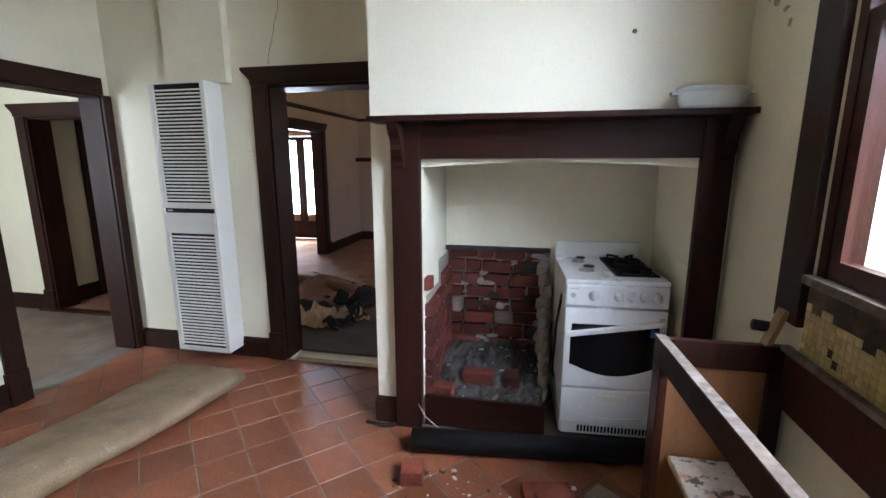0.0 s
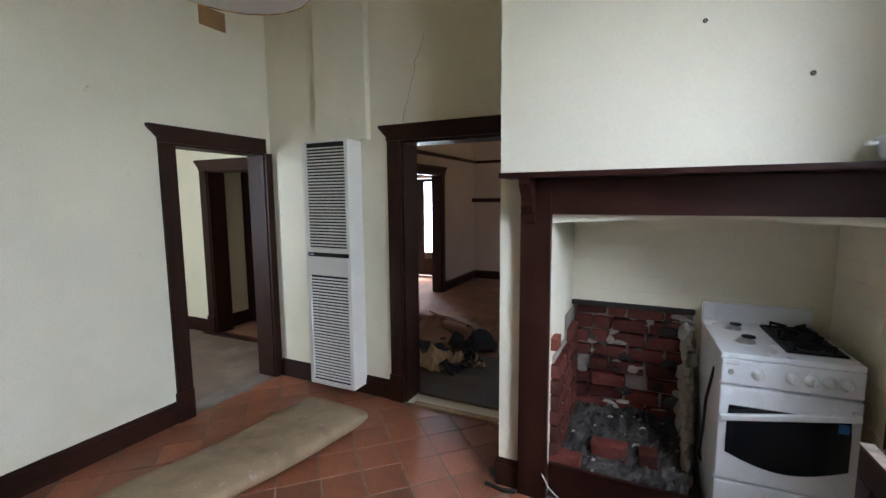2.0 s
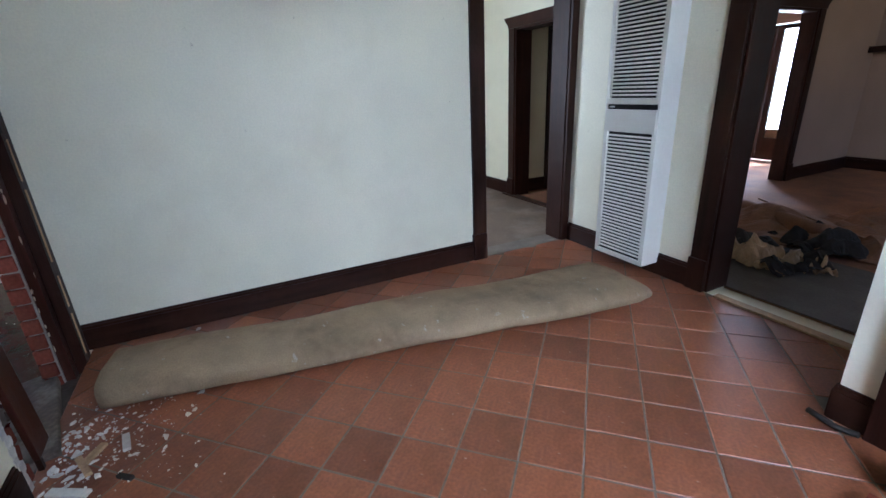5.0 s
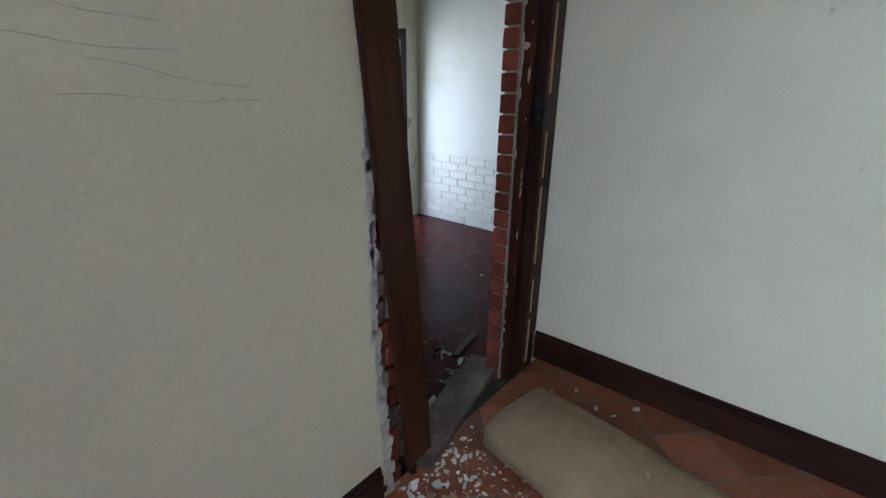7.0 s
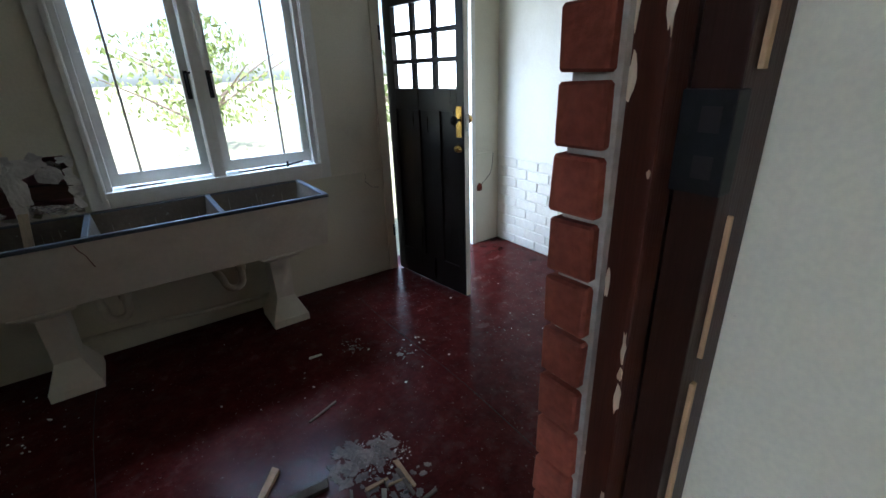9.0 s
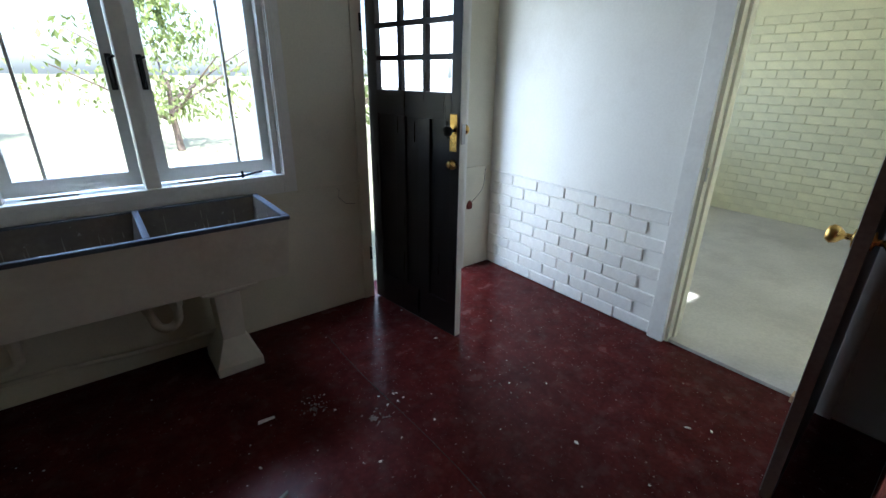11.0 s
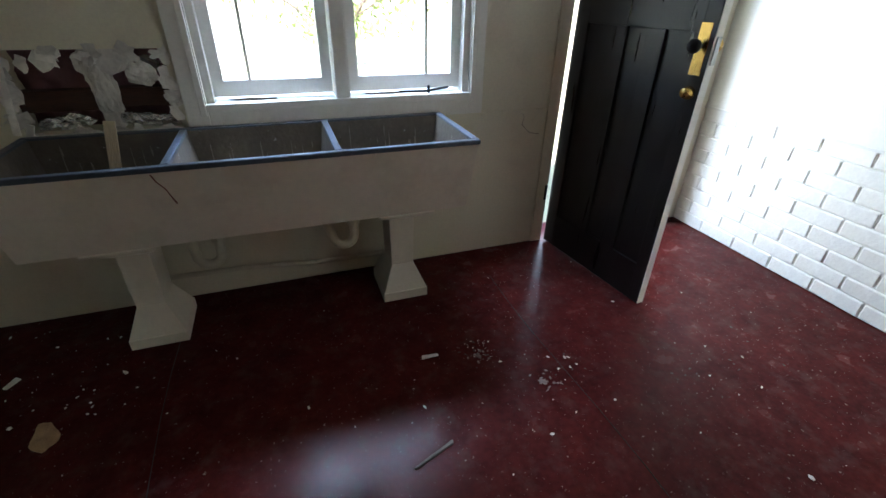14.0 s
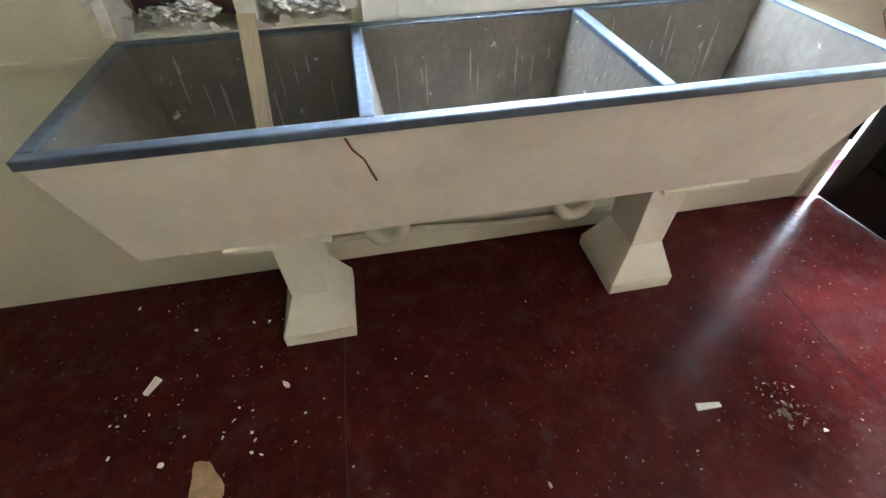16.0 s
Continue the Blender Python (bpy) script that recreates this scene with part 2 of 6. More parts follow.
# ---- building helpers ----
def box(bm, a, b, m=None):
    x0, x1 = sorted((a[0], b[0]))
    y0, y1 = sorted((a[1], b[1]))
    z0, z1 = sorted((a[2], b[2]))
    v = [bm.verts.new(p) for p in ((x0, y0, z0), (x1, y0, z0), (x1, y1, z0), (x0, y1, z0), (x0, y0, z1), (x1, y0, z1), (x1, y1, z1), (x0, y1, z1))]
    for f in ((3, 2, 1, 0), (4, 5, 6, 7), (0, 1, 5, 4), (1, 2, 6, 5), (2, 3, 7, 6), (3, 0, 4, 7)):
        bm.faces.new([v[i] for i in f])
    if m is not None:
        bmesh.ops.transform(bm, matrix=m, verts=v)
    return v


def boxes(*pairs):
    bm = bmesh.new()
    for a, b in pairs:
        box(bm, a, b)
    return bm


def soft(bm, w=0.004, seg=2):
    bmesh.ops.bevel(bm, geom=list(bm.edges), offset=w, segments=seg, profile=0.7, affect="EDGES", clamp_overlap=True)
    return bm


def sbox(a, b, w=0.004, seg=2):
    return soft(boxes((a, b)), w, seg)


def tube(points, radius, sides=10, caps=True):
    bm = bmesh.new()
    pts = [Vector(p) for p in points]
    rings = []
    up = Vector((0, 0, 1))
    for i, p in enumerate(pts):
        d = (pts[min(i + 1, len(pts) - 1)] - pts[max(i - 1, 0)]).normalized()
        s = d.cross(up) if abs(d.z) < 0.95 else d.cross(Vector((1, 0, 0)))
        s.normalize()
        u = s.cross(d)
        r = radius[i] if isinstance(radius, (list, tuple)) else radius
        rings.append([bm.verts.new(p + r * (math.cos(k * math.tau / sides) * s + math.sin(k * math.tau / sides) * u)) for k in range(sides)])
    for a, b in zip(rings, rings[1:]):
        for k in range(sides):
            bm.faces.new((a[k], a[(k + 1) % sides], b[(k + 1) % sides], b[k]))
    if caps:
        bm.faces.new(rings[0])
        bm.faces.new(rings[-1])
    bmesh.ops.recalc_face_normals(bm, faces=bm.faces)
    return bm


def lathe(profile, sides=32, centre=(0, 0, 0), close=False):
    bm = bmesh.new()
    rings = [[bm.verts.new((centre[0] + r * math.cos(k * math.tau / sides), centre[1] + r * math.sin(k * math.tau / sides), centre[2] + z)) for k in range(sides)] for r, z in profile]
    for a, b in zip(rings, rings[1:]):
        for k in range(sides):
            bm.faces.new((a[k], a[(k + 1) % sides], b[(k + 1) % sides], b[k]))
    if close:
        bm.faces.new(rings[0])
        bm.faces.new(rings[-1])
    bmesh.ops.recalc_face_normals(bm, faces=bm.faces)
    return bm


def prism(outline, axis, lo, hi):
    """A polygon drawn in the two other axes, pushed along one axis."""
    bm = bmesh.new()
    i = "xyz".index(axis)

    def at(p, w):
        q = list(p)
        q.insert(i, w)
        return bm.verts.new(q)
    a, b = [at(p, lo) for p in outline], [at(p, hi) for p in outline]
    bm.faces.new(a)
    bm.faces.new(b)
    for k in range(len(a)):
        bm.faces.new((a[k], a[(k + 1) % len(a)], b[(k + 1) % len(b)], b[k]))
    bmesh.ops.recalc_face_normals(bm, faces=bm.faces)
    return bm


def mesh_of(name, bm, material, smooth=False):
    me = bpy.data.meshes.new(name)
    bm.to_mesh(me)
    bm.free()
    me.materials.append(M[material])
    if smooth:
        for p in me.polygons:
            p.use_smooth = True
    return me


def part(name, bm, material, parent=None, label="", smooth=False):
    ob = new(name, mesh_of(name, bm, material, smooth))
    if parent is not None:
        ob.parent = parent
    if label:
        tagged(ob, label=label)
    return ob


def thing(name, label, category, at=(0, 0, 0), rz=0, group="", kind=""):
    ob = new(name)
    ob.empty_display_size = 0.05
    ob.matrix_world = pose(*at, 0, 0, rz)
    return tagged(ob, label, category, group, kind)


def single(name, bm, material, label, category, kind="", group="", smooth=False):
    return tagged(part(name, bm, material, None, "", smooth), label, category, group, kind)


def structure(name, bm, material, label, category):
    return single(name, bm, material, label, category, "structure")


def wall(name, axis, lo, hi, a, b, z0, z1, holes, material, label):
    """A wall across axis ('x' or 'y') from lo to hi, running a to b, with holes (a, b, z0, z1) right through it."""
    bm = bmesh.new()
    ca = sorted({a, b, *[h[0] for h in holes], *[h[1] for h in holes]})
    cz = sorted({z0, z1, *[h[2] for h in holes], *[h[3] for h in holes]})
    ca, cz = [v for v in ca if a <= v <= b], [v for v in cz if z0 <= v <= z1]
    for p, q in zip(ca, ca[1:]):
        run = None
        for r, s in list(zip(cz, cz[1:])) + [(None, None)]:
            solid = r is not None and not any(h[0] < (p + q) / 2 < h[1] and h[2] < (r + s) / 2 < h[3] for h in holes)
            if solid:
                run = (run[0], s) if run else (r, s)
            elif run:
                box(bm, (lo, p, run[0]) if axis == "x" else (p, lo, run[0]), (hi, q, run[1]) if axis == "x" else (q, hi, run[1]))
                run = None
    return structure(name, bm, material, label, "wall")


WX, NY, SY, EX, CEIL = -2.345, 3.12, -0.46, 1.76, 3.26
LF, LN, LS, LW, LE, LCEIL = -0.085, -0.65, -3.2, -4.31, 0.6, 2.75

# ---- structure: kitchen ----
structure("floor_kitchen", boxes(((WX - 0.2, SY, -0.25), (EX + 0.1, NY, -0.0035))), "grout", "grey grouted bed under terracotta kitchen tiles", "floor")
wall("wall_west", "x", WX - 0.18, WX, SY - 0.11, NY, -0.3, CEIL + 0.3, [(2.245, 3.06, -0.02, 2.03)], "cream", "cream painted plaster wall with a doorway to the hall")
wall("wall_north", "y", NY, NY + 0.2, WX - 0.18, EX + 0.2, -0.3, CEIL + 0.3, [(-0.99, -0.10, -0.02, 2.05), (0.25, 1.9, -0.3, 1.6)], "cream", "cream painted plaster wall with a dark-framed doorway")
wall("wall_south", "y", SY - 0.11, SY, WX, EX + 0.2, -0.3, CEIL + 0.3, [(WX, -1.17, -0.3, 2.05)], "cream", "cream plaster wall with a broken-out doorway to the laundry")
wall("wall_east", "x", EX, EX + 0.22, SY - 0.13, NY, -0.3, CEIL + 0.3, [(0.665, 1.775, 1.135, 2.775)], "cream", "cream plaster wall with a dark timber sash window")
structure("ceiling_kitchen", boxes(((WX, SY, CEIL), (EX, NY, CEIL + 0.15))), "ceil", "dull white painted kitchen ceiling", "ceiling")
bm = bmesh.new()
for a, b, d in (((WX, SY), (WX, NY), (1, 0)), ((WX, NY), (0.0, NY), (0, -1)), ((WX, SY), (EX, SY), (0, 1)), ((EX, SY), (EX, 2.47), (-1, 0))):
    for w, h in ((0.08, 0.03), (0.045, 0.07)):
        box(bm, (a[0], a[1], CEIL - h), (b[0] + d[0] * w, b[1] + d[1] * w, CEIL - 0.001 * h))
structure("trim_cornice", bm, "frame", "white stepped plaster cornice below the ceiling", "cornice")
# Chimney breast with its alcove.
bm = boxes(((0.0, 2.47, 1.525), (EX, NY - 0.001, CEIL)), ((0.0, 2.47, 0), (0.272, NY + 0.12, 1.525)), ((1.607, 2.47, 0), (EX, NY + 0.12, 1.525)),
           ((0.0, NY + 0.2, -0.1), (EX, NY + 0.35, 1.62)), ((0.272, 3.16, 0.94), (1.607, NY + 0.12, 1.525)), ((0.975, 3.16, 0), (1.607, NY + 0.12, 0.94)))
structure("wall_chimney_breast", bm, "breast", "cream plastered chimney breast over a wide cooking alcove", "chimney breast")
structure("wall_flue_boxing", sbox((-1.765, NY - 0.06, 2.072), (-1.275, NY + 0.01, CEIL - 0.07), 0.005), "cream", "cream painted flue boxing above the wall heater", "boxing")


def skirting(name, runs, h=0.16):
    """runs: (axis, face, direction, a, b)."""
    th = thing(name, "dark-stained moulded timber skirting board", "skirting board", kind="structure")
    for axis, face, d, a, b in runs:
        bm = bmesh.new()
        for t, lo, hi in ((0.018, 0, h - 0.03), (0.012, h - 0.03, h - 0.012), (0.007, h - 0.012, h)):
            if axis == "x":
                box(bm, (face, a, lo), (face + d * t, b, hi))
            else:
                box(bm, (a, face, lo), (b, face + d * t, hi))
        part("skirting_board", bm, "woodh", th)
    return th


skirting("baseboard_kitchen", [("x", WX, 1, SY - 0.04, 2.135), ("y", NY, -1, WX + 0.03, -1.13), ("y", SY, 1, -1.16, EX), ("x", 0.0, -1, 2.46, NY), ("y", 2.47, -1, -0.01, 0.12)])


def casing(name, axis, face, d, a, b, top, label, block=0.22, thick=0.025, w=0.115, left=True, right=True, material="wood"):
    """Door casing with plinth blocks and a flared head, on one face of a wall."""
    th = thing(name, label, "door casing", kind="structure")

    def put(n, p0, q0, p1, q1, t0, mat):
        lo, hi = (face, p0, q0), (face + d * t0, p1, q1)
        if axis == "y":
            lo, hi = (p0, face, q0), (p1, face + d * t0, q1)
        part(n, sbox(lo, hi, 0.005), mat, th)
    for on, s, e in ((left, a, -1), (right, b, 1)):
        if on:
            put("casing_board", s, block, s + e * w, top, thick, material)
            put("plinth_block", s, 0, s + e * (w + 0.008), block, thick + 0.012, material)
    l0, r0 = a - (w if left else 0), b + (w if right else 0)
    fl, fr = 0.07 if left else 0, 0.07 if right else 0
    out = [(l0, top), (r0, top), (r0, top + 0.03), (r0 + fr, top + 0.10), (r0 + fr, top + 0.118), (l0 - fl, top + 0.118), (l0 - fl, top + 0.10), (l0, top + 0.03)]
    part("head_board", prism(out, axis, min(face, face + d * (thick + 0.01)), max(face, face + d * (thick + 0.01))), "woodh", th)
    return th


casing("trim_north_door", "y", NY, -1, -1.0, -0.10, 2.05, "dark-stained door casing with flared head", right=False)
casing("trim_west_door", "x", WX, 1, 2.245, 3.045, 2.015, "dark-stained door casing with flared head", right=False)
structure("trim_west_door_corner", sbox((WX, 3.045, 0), (WX + 0.025, NY - 0.005, 2.015), 0.004), "wood", "dark-stained casing board in the room corner", "door casing")
structure("trim_north_jamb", boxes(((-1.0, NY - 0.002, 0), (-0.983, NY + 0.21, 2.05)), ((-0.13, NY - 0.002, 0), (-0.10, NY + 0.21, 2.05)), ((-1.0, NY - 0.002, 2.03), (-0.10, NY + 0.21, 2.07))), "wood", "dark-stained door lining", "door jamb")
structure("trim_west_jamb", boxes(((WX - 0.19, 2.22, 0), (WX + 0.002, 2.26, 2.03)), ((WX - 0.19, 3.035, 0), (WX + 0.002, 3.07, 2.03)), ((WX - 0.19, 2.26, 2.0), (WX + 0.002, 3.035, 2.05))), "wood", "dark-stained door lining", "door jamb")
structure("trim_threshold", sbox((-0.92, NY - 0.03, -0.012), (-0.10, NY + 0.03, 0.012), 0.005), "rawwood", "worn pale timber threshold strip", "threshold")

# ---- structure: hall and rooms beyond ----
structure("floor_hall", boxes(((-6.2, 0.4, -0.2), (WX - 0.18, 3.72, -0.004))), "hallfloor", "dusty bare hall floor", "floor")
structure("floor_far_room", boxes(((-9.0, 3.72, -0.2), (-4.85, 8.4, -0.002)), ((-4.85, 3.72, -0.2), (-2.75, 5.0, -0.002))), "brownfloor", "brown bare floor of the far room", "floor")
wall("wall_hall_north", "y", 3.72, 3.9, -6.2, WX - 0.18, -0.2, 3.3, [(-4.03, -3.2, -0.1, 1.96)], "cream", "cream hall wall with a dark-framed doorway")
wall("wall_hall_south", "y", 0.25, 0.4, -6.2, WX - 0.18, -0.2, 3.3, [(-5.6, -3.6, 0.7, 2.6)], "cream", "cream hall wall with a window")
wall("wall_hall_west", "x", -6.35, -6.2, 0.25, 3.9, -0.2, 3.3, [], "cream", "cream hall end wall")
structure("ceiling_hall", boxes(((-9.2, 0.25, 3.3), (WX - 0.18, 8.5, 3.4))), "ceil", "dull hall ceiling", "ceiling")
wall("wall_far_north", "y", 8.4, 8.55, -9.0, -4.85, -0.2, 3.3, [(-6.9, -5.6, 0.8, 2.4)], "pinkwall", "tan painted wall of the far room")
wall("wall_far_west", "x", -9.15, -9.0, 4.0, 8.55, -0.2, 3.3, [], "pinkwall", "tan painted wall of the far room")
casing("trim_hall_door", "y", 3.72, -1, -4.01, -3.22, 1.96, "dark-stained hall door casing with flared head")
structure("trim_hall_jamb", boxes(((-4.03, 3.71, 0), (-3.99, 3.93, 1.96)), ((-3.24, 3.71, 0), (-3.2, 3.93, 1.96)), ((-4.03, 3.71, 1.94), (-3.2, 3.93, 1.98))), "wood", "dark-stained door lining", "door jamb")
structure("trim_hall_threshold", sbox((-4.2, 3.66, -0.004), (-3.0, 3.76, 0.012), 0.004), "woodh", "dark worn timber strip across the hall floor", "threshold")
structure("wall_passage", boxes(((-4.3, 3.9, -0.1), (-4.1, 4.3, 3.3))), "cream", "short cream wall inside the passage", "wall")
structure("trim_passage_skirting", sbox((-4.1, 3.93, 0), (-4.082, 4.26, 0.17), 0.003), "woodh", "dark-stained skirting board in the passage", "skirting board")
structure("trim_passage_jamb", boxes(((-4.32, 4.26, 0), (-4.07, 4.42, 1.96)), ((-4.32, 4.26, 1.96), (-2.75, 4.40, 2.08))), "wood", "dark-stained inner door casing", "door casing")
skirting("baseboard_hall", [("y", 3.72, -1, -6.2, -4.13), ("y", 3.72, -1, -3.1, WX - 0.18), ("y", 8.4, -1, -9.0, -4.85), ("x", -9.0, 1, 3.9, 8.4)])
# North room and its sunroom.
structure("floor_north_room", boxes(((-2.7, NY + 0.2, -0.2), (2.6, 8.6, -0.006)), ((-4.8, 5.1, -0.2), (-2.7, 8.4, -0.006))), "brownfloor", "brown underlay floor with bare patches", "floor")
wall("wall_north_room_west", "x", -2.7, -2.55, NY + 0.2, 8.6, -0.2, 3.3, [(5.35, 6.95, -0.1, 2.02)], "pinkwall", "tan wall with a wide dark-framed opening")
wall("wall_north_room_north", "y", 8.5, 8.65, -2.55, 2.6, -0.2, 3.3, [], "pinkwall", "tan painted end wall")
# Its window opening is out of view, added to let sky light in.
wall("wall_north_room_east", "x", 2.6, 2.75, NY + 0.2, 8.65, -0.2, 3.3, [(5.0, 7.0, 0.8, 2.4)], "pinkwall", "tan painted wall with an added unseen window")
structure("ceiling_north_room", boxes(((-4.7, NY + 0.2, 3.3), (2.75, 8.65, 3.4))), "ceil", "dull ceiling of the front room", "ceiling")
wall("wall_sunroom_north", "y", 8.28, 8.40, -4.7, -2.7, -0.2, 3.3, [(-4.5, -2.95, 0.0, 2.03)], "pinkwall", "tan wall round glazed doors")
wall("wall_sunroom_south", "y", 5.0, 5.1, -4.85, -2.7, -0.2, 3.3, [], "pinkwall", "tan painted wall")
wall("wall_sunroom_west", "x", -4.85, -4.7, 5.1, 8.4, -0.2, 3.3, [], "pinkwall", "tan painted wall")
casing("trim_opening", "x", -2.55, 1, 5.35, 6.95, 2.02, "dark-stained opening casing with flared head")
structure("trim_opening_jamb", boxes(((-2.71, 6.92, 0), (-2.54, 6.97, 2.02)), ((-2.71, 5.35, 1.99), (-2.54, 6.92, 2.04))), "wood", "dark-stained opening lining", "door jamb")
skirting("baseboard_north_room", [("x", -2.55, 1, 7.08, 8.5), ("y", 8.5, -1, -2.55, 2.6)])
structure("trim_picture_rail", boxes(((-2.55, NY + 0.2, 2.29), (-2.52, 8.47, 2.345)), ((-2.55, 8.47, 2.29), (2.6, 8.5, 2.345))), "woodh", "dark timber picture rail", "picture rail")

# ---- structure: laundry ----
structure("floor_laundry", boxes(((LW - 0.1, LS - 0.2, -0.4), (LE, LN + 0.0, LF))), "redfloor", "worn red painted concrete laundry floor with dust and paint specks", "floor")
wall("wall_laundry_south", "y", LS - 0.16, LS, LW - 0.2, LE + 0.2, -0.4, LCEIL + 0.2, [(-4.03, -3.2, -0.3, 1.93), (-2.68, -1.5, 0.83, 2.03), (-1.39, -0.85, 0.755, 1.06)], "laundry", "cream sheeted laundry wall with a casement window and back door")
wall("wall_laundry_west", "x", LW - 0.14, LW - 0.012, LS, LN + 0.13, -0.4, LCEIL + 0.2, [(-1.66, -0.95, -0.2, 1.95)], "white", "white painted laundry wall over a brick dado")
wall("wall_laundry_east", "x", LE, LE + 0.16, LS, LN, -0.4, LCEIL + 0.2, [], "laundry", "cream painted laundry end wall")
structure("ceiling_laundry", boxes(((LW, LS, LCEIL), (LE, LN, LCEIL + 0.15))), "ceil", "dull white laundry ceiling", "ceiling")
# Brick skin between laundry and kitchen: core of mortar, with the bricks set proud of it.
wall("wall_brick_skin", "y", LN + 0.012, SY - 0.11, LW, LE, -0.4, LCEIL + 0.2, [(-2.10, -1.15, -0.5, 2.05)], "mortar", "pale mortar core of the exposed brick wall")
# Shed room beyond the laundry.
structure("floor_shed", boxes(((-7.7, -3.36, -0.4), (LW - 0.07, 1.0, LF + 0.012))), "concrete", "pale bare concrete floor", "floor")
wall("wall_shed_west", "x", -7.85, -7.7, -3.36, 1.0, -0.4, 2.9, [], "shedbrick", "cream painted brick shed wall")
wall("wall_shed_south", "y", -3.5, -3.36, -7.85, LW - 0.2, -0.4, 2.9, [(-7.2, -5.0, 0.9, 2.2)], "shedbrick", "cream painted brick wall with a window")
wall("wall_shed_north", "y", 1.0, 1.15, -7.85, LW, -0.4, 2.9, [(-7.0, -5.4, 0.9, 2.2)], "shedbrick", "cream painted brick wall with a window")
structure("ceiling_shed", boxes(((-7.85, -3.5, 2.9), (LW - 0.14, 1.15, 3.0))), "ceil", "dull shed ceiling", "ceiling")

# ---- outdoors ----
bm = bmesh.new()
vs = [bm.verts.new(p) for p in ((-300, -300, -0.45), (300, -300, -0.45), (300, 300, -0.45), (-300, 300, -0.45))]
bm.faces.new(vs)
structure("ground", bm, "grass", "pale dry grass yard", "ground")

# ---- kitchen: mantel and alcove ----
mantel = thing("mantelpiece", "dark red-brown stained timber mantelpiece with corbels round the alcove", "mantelpiece", kind="structure")
part("shelf", sbox((0.045, 2.295, 1.714), (EX, 2.47, 1.741), 0.006), "mantel", mantel)
part("frieze", sbox((0.125, 2.435, 1.537), (EX - 0.03, 2.468, 1.713), 0.004), "mantel", mantel)
for x0, x1 in ((0.122, 0.276), (1.603, 1.735)):
    part("post", sbox((x0, 2.425, 0.0), (x1, 2.469, 1.713), 0.005), "mantelv", mantel)
for xc in (0.17, 1.69):
    out = [(2.315, 1.713), (2.315, 1.685), (2.33, 1.66), (2.355, 1.635), (2.365, 1.605), (2.36, 1.58), (2.375, 1.55), (2.405, 1.535), (2.41, 1.50), (2.425, 1.485), (2.44, 1.713)]
    part("corbel", prism([(y, z) for y, z in out], "x", xc - 0.028, xc + 0.028), "mantelv", mantel)
arch = [(0.273, 1.54)] + [(0.273 + 1.333 * k / 16, 1.492 + 0.028 * math.sin(math.pi * k / 16)) for k in range(17)] + [(1.606, 1.54)]
structure("trim_alcove_lip", prism(arch, "y", 2.472, 2.60), "breast", "white plaster lip curving over the alcove", "plaster lip")

# ---- kitchen: wall heater ----
heater = thing("wall_heater", "tall cream enamelled louvred gas wall heater", "heater", (-1.815, 2.942, 0.088))
W, D, H = 0.448, 0.176, 1.982
part("side_panel", sbox((0, 0.0, 0), (0.014, D, H), 0.004), "heater", heater)
part("side_panel", sbox((W - 0.014, 0.0, 0), (W, D, H), 0.004), "heater", heater)
part("top_panel", sbox((0.014, 0, H - 0.014), (W - 0.014, D, H), 0.003), "heater", heater)
part("bottom_panel", sbox((0.014, 0, 0), (W - 0.014, D, 0.03), 0.003), "heater", heater)
# Black block close behind the slats, standing in for the shade in their gaps.
part("gap_shade_block", boxes(((0.014, 0.022, 0.03), (W - 0.014, D, H - 0.014))), "black", heater)
part("front_band", sbox((0.014, -0.004, 0.92), (W - 0.014, 0.02, 1.07), 0.004), "heater", heater)
part("front_band", sbox((0.014, -0.001, 1.105), (W - 0.014, 0.02, 1.145), 0.003), "heater", heater)
part("control_slot", boxes(((0.014, 0.012, 1.073), (W - 0.014, 0.03, 1.103))), "black", heater, "black control slot")
part("maker_mark", boxes(((0.03, 0.009, 1.082), (0.075, 0.0115, 1.092))), "steel", heater, "small silver maker's bar")
for z0, z1, n in ((1.155, 1.94, 32), (0.05, 0.91, 34)):
    part("front_stile", sbox((0.014, 0, z0 - 0.01), (0.034, 0.02, z1 + 0.03), 0.003), "heater", heater)
    part("front_stile", sbox((W - 0.034, 0, z0 - 0.01), (W - 0.014, 0.02, z1 + 0.03), 0.003), "heater", heater)
    pitch = (z1 - z0) / n
    bm = bmesh.new()
    box(bm, (0.03, -0.002, 0), (W - 0.03, 0.0015, pitch * 0.55), Matrix.Rotation(radians(-38), 4, "X"))
    slat = mesh_of("slat", bm, "heater")
    for k in range(n):
        s = new("slat", slat)
        s.parent = heater
        s.location = (0, 0.004, z0 + k * pitch + 0.004)

# ---- kitchen: gas stove ----
stove = thing("gas_stove", "white enamel freestanding gas stove with a broken oven handle", "stove", (1.044, 2.505, 0), 3.5)
stove.matrix_world = stove.matrix_world @ Matrix.Diagonal((0.93, 0.95, 1.02, 1))
part("side_panel", sbox((0, 0.02, 0.03), (0.012, 0.60, 0.885), 0.003), "enamel", stove)
part("side_panel", sbox((0.538, 0.02, 0.03), (0.55, 0.60, 0.885), 0.003), "enamel", stove)
part("carcass", boxes(((0.012, 0.03, 0.06), (0.538, 0.59, 0.86))), "enamel", stove)
hob = part("hob", soft(boxes(((-0.002, -0.006, 0.878), (0.552, 0.61, 0.902))), 0.008, 3), "enamel", stove)
part("hob_well", sbox((0.285, 0.09, 0.899), (0.53, 0.57, 0.905), 0.004), "black", hob, "black hob tray")
part("splashback", soft(boxes(((0.0, 0.605, 0.86), (0.55, 0.63, 1.0))), 0.008, 3), "enamel", stove)
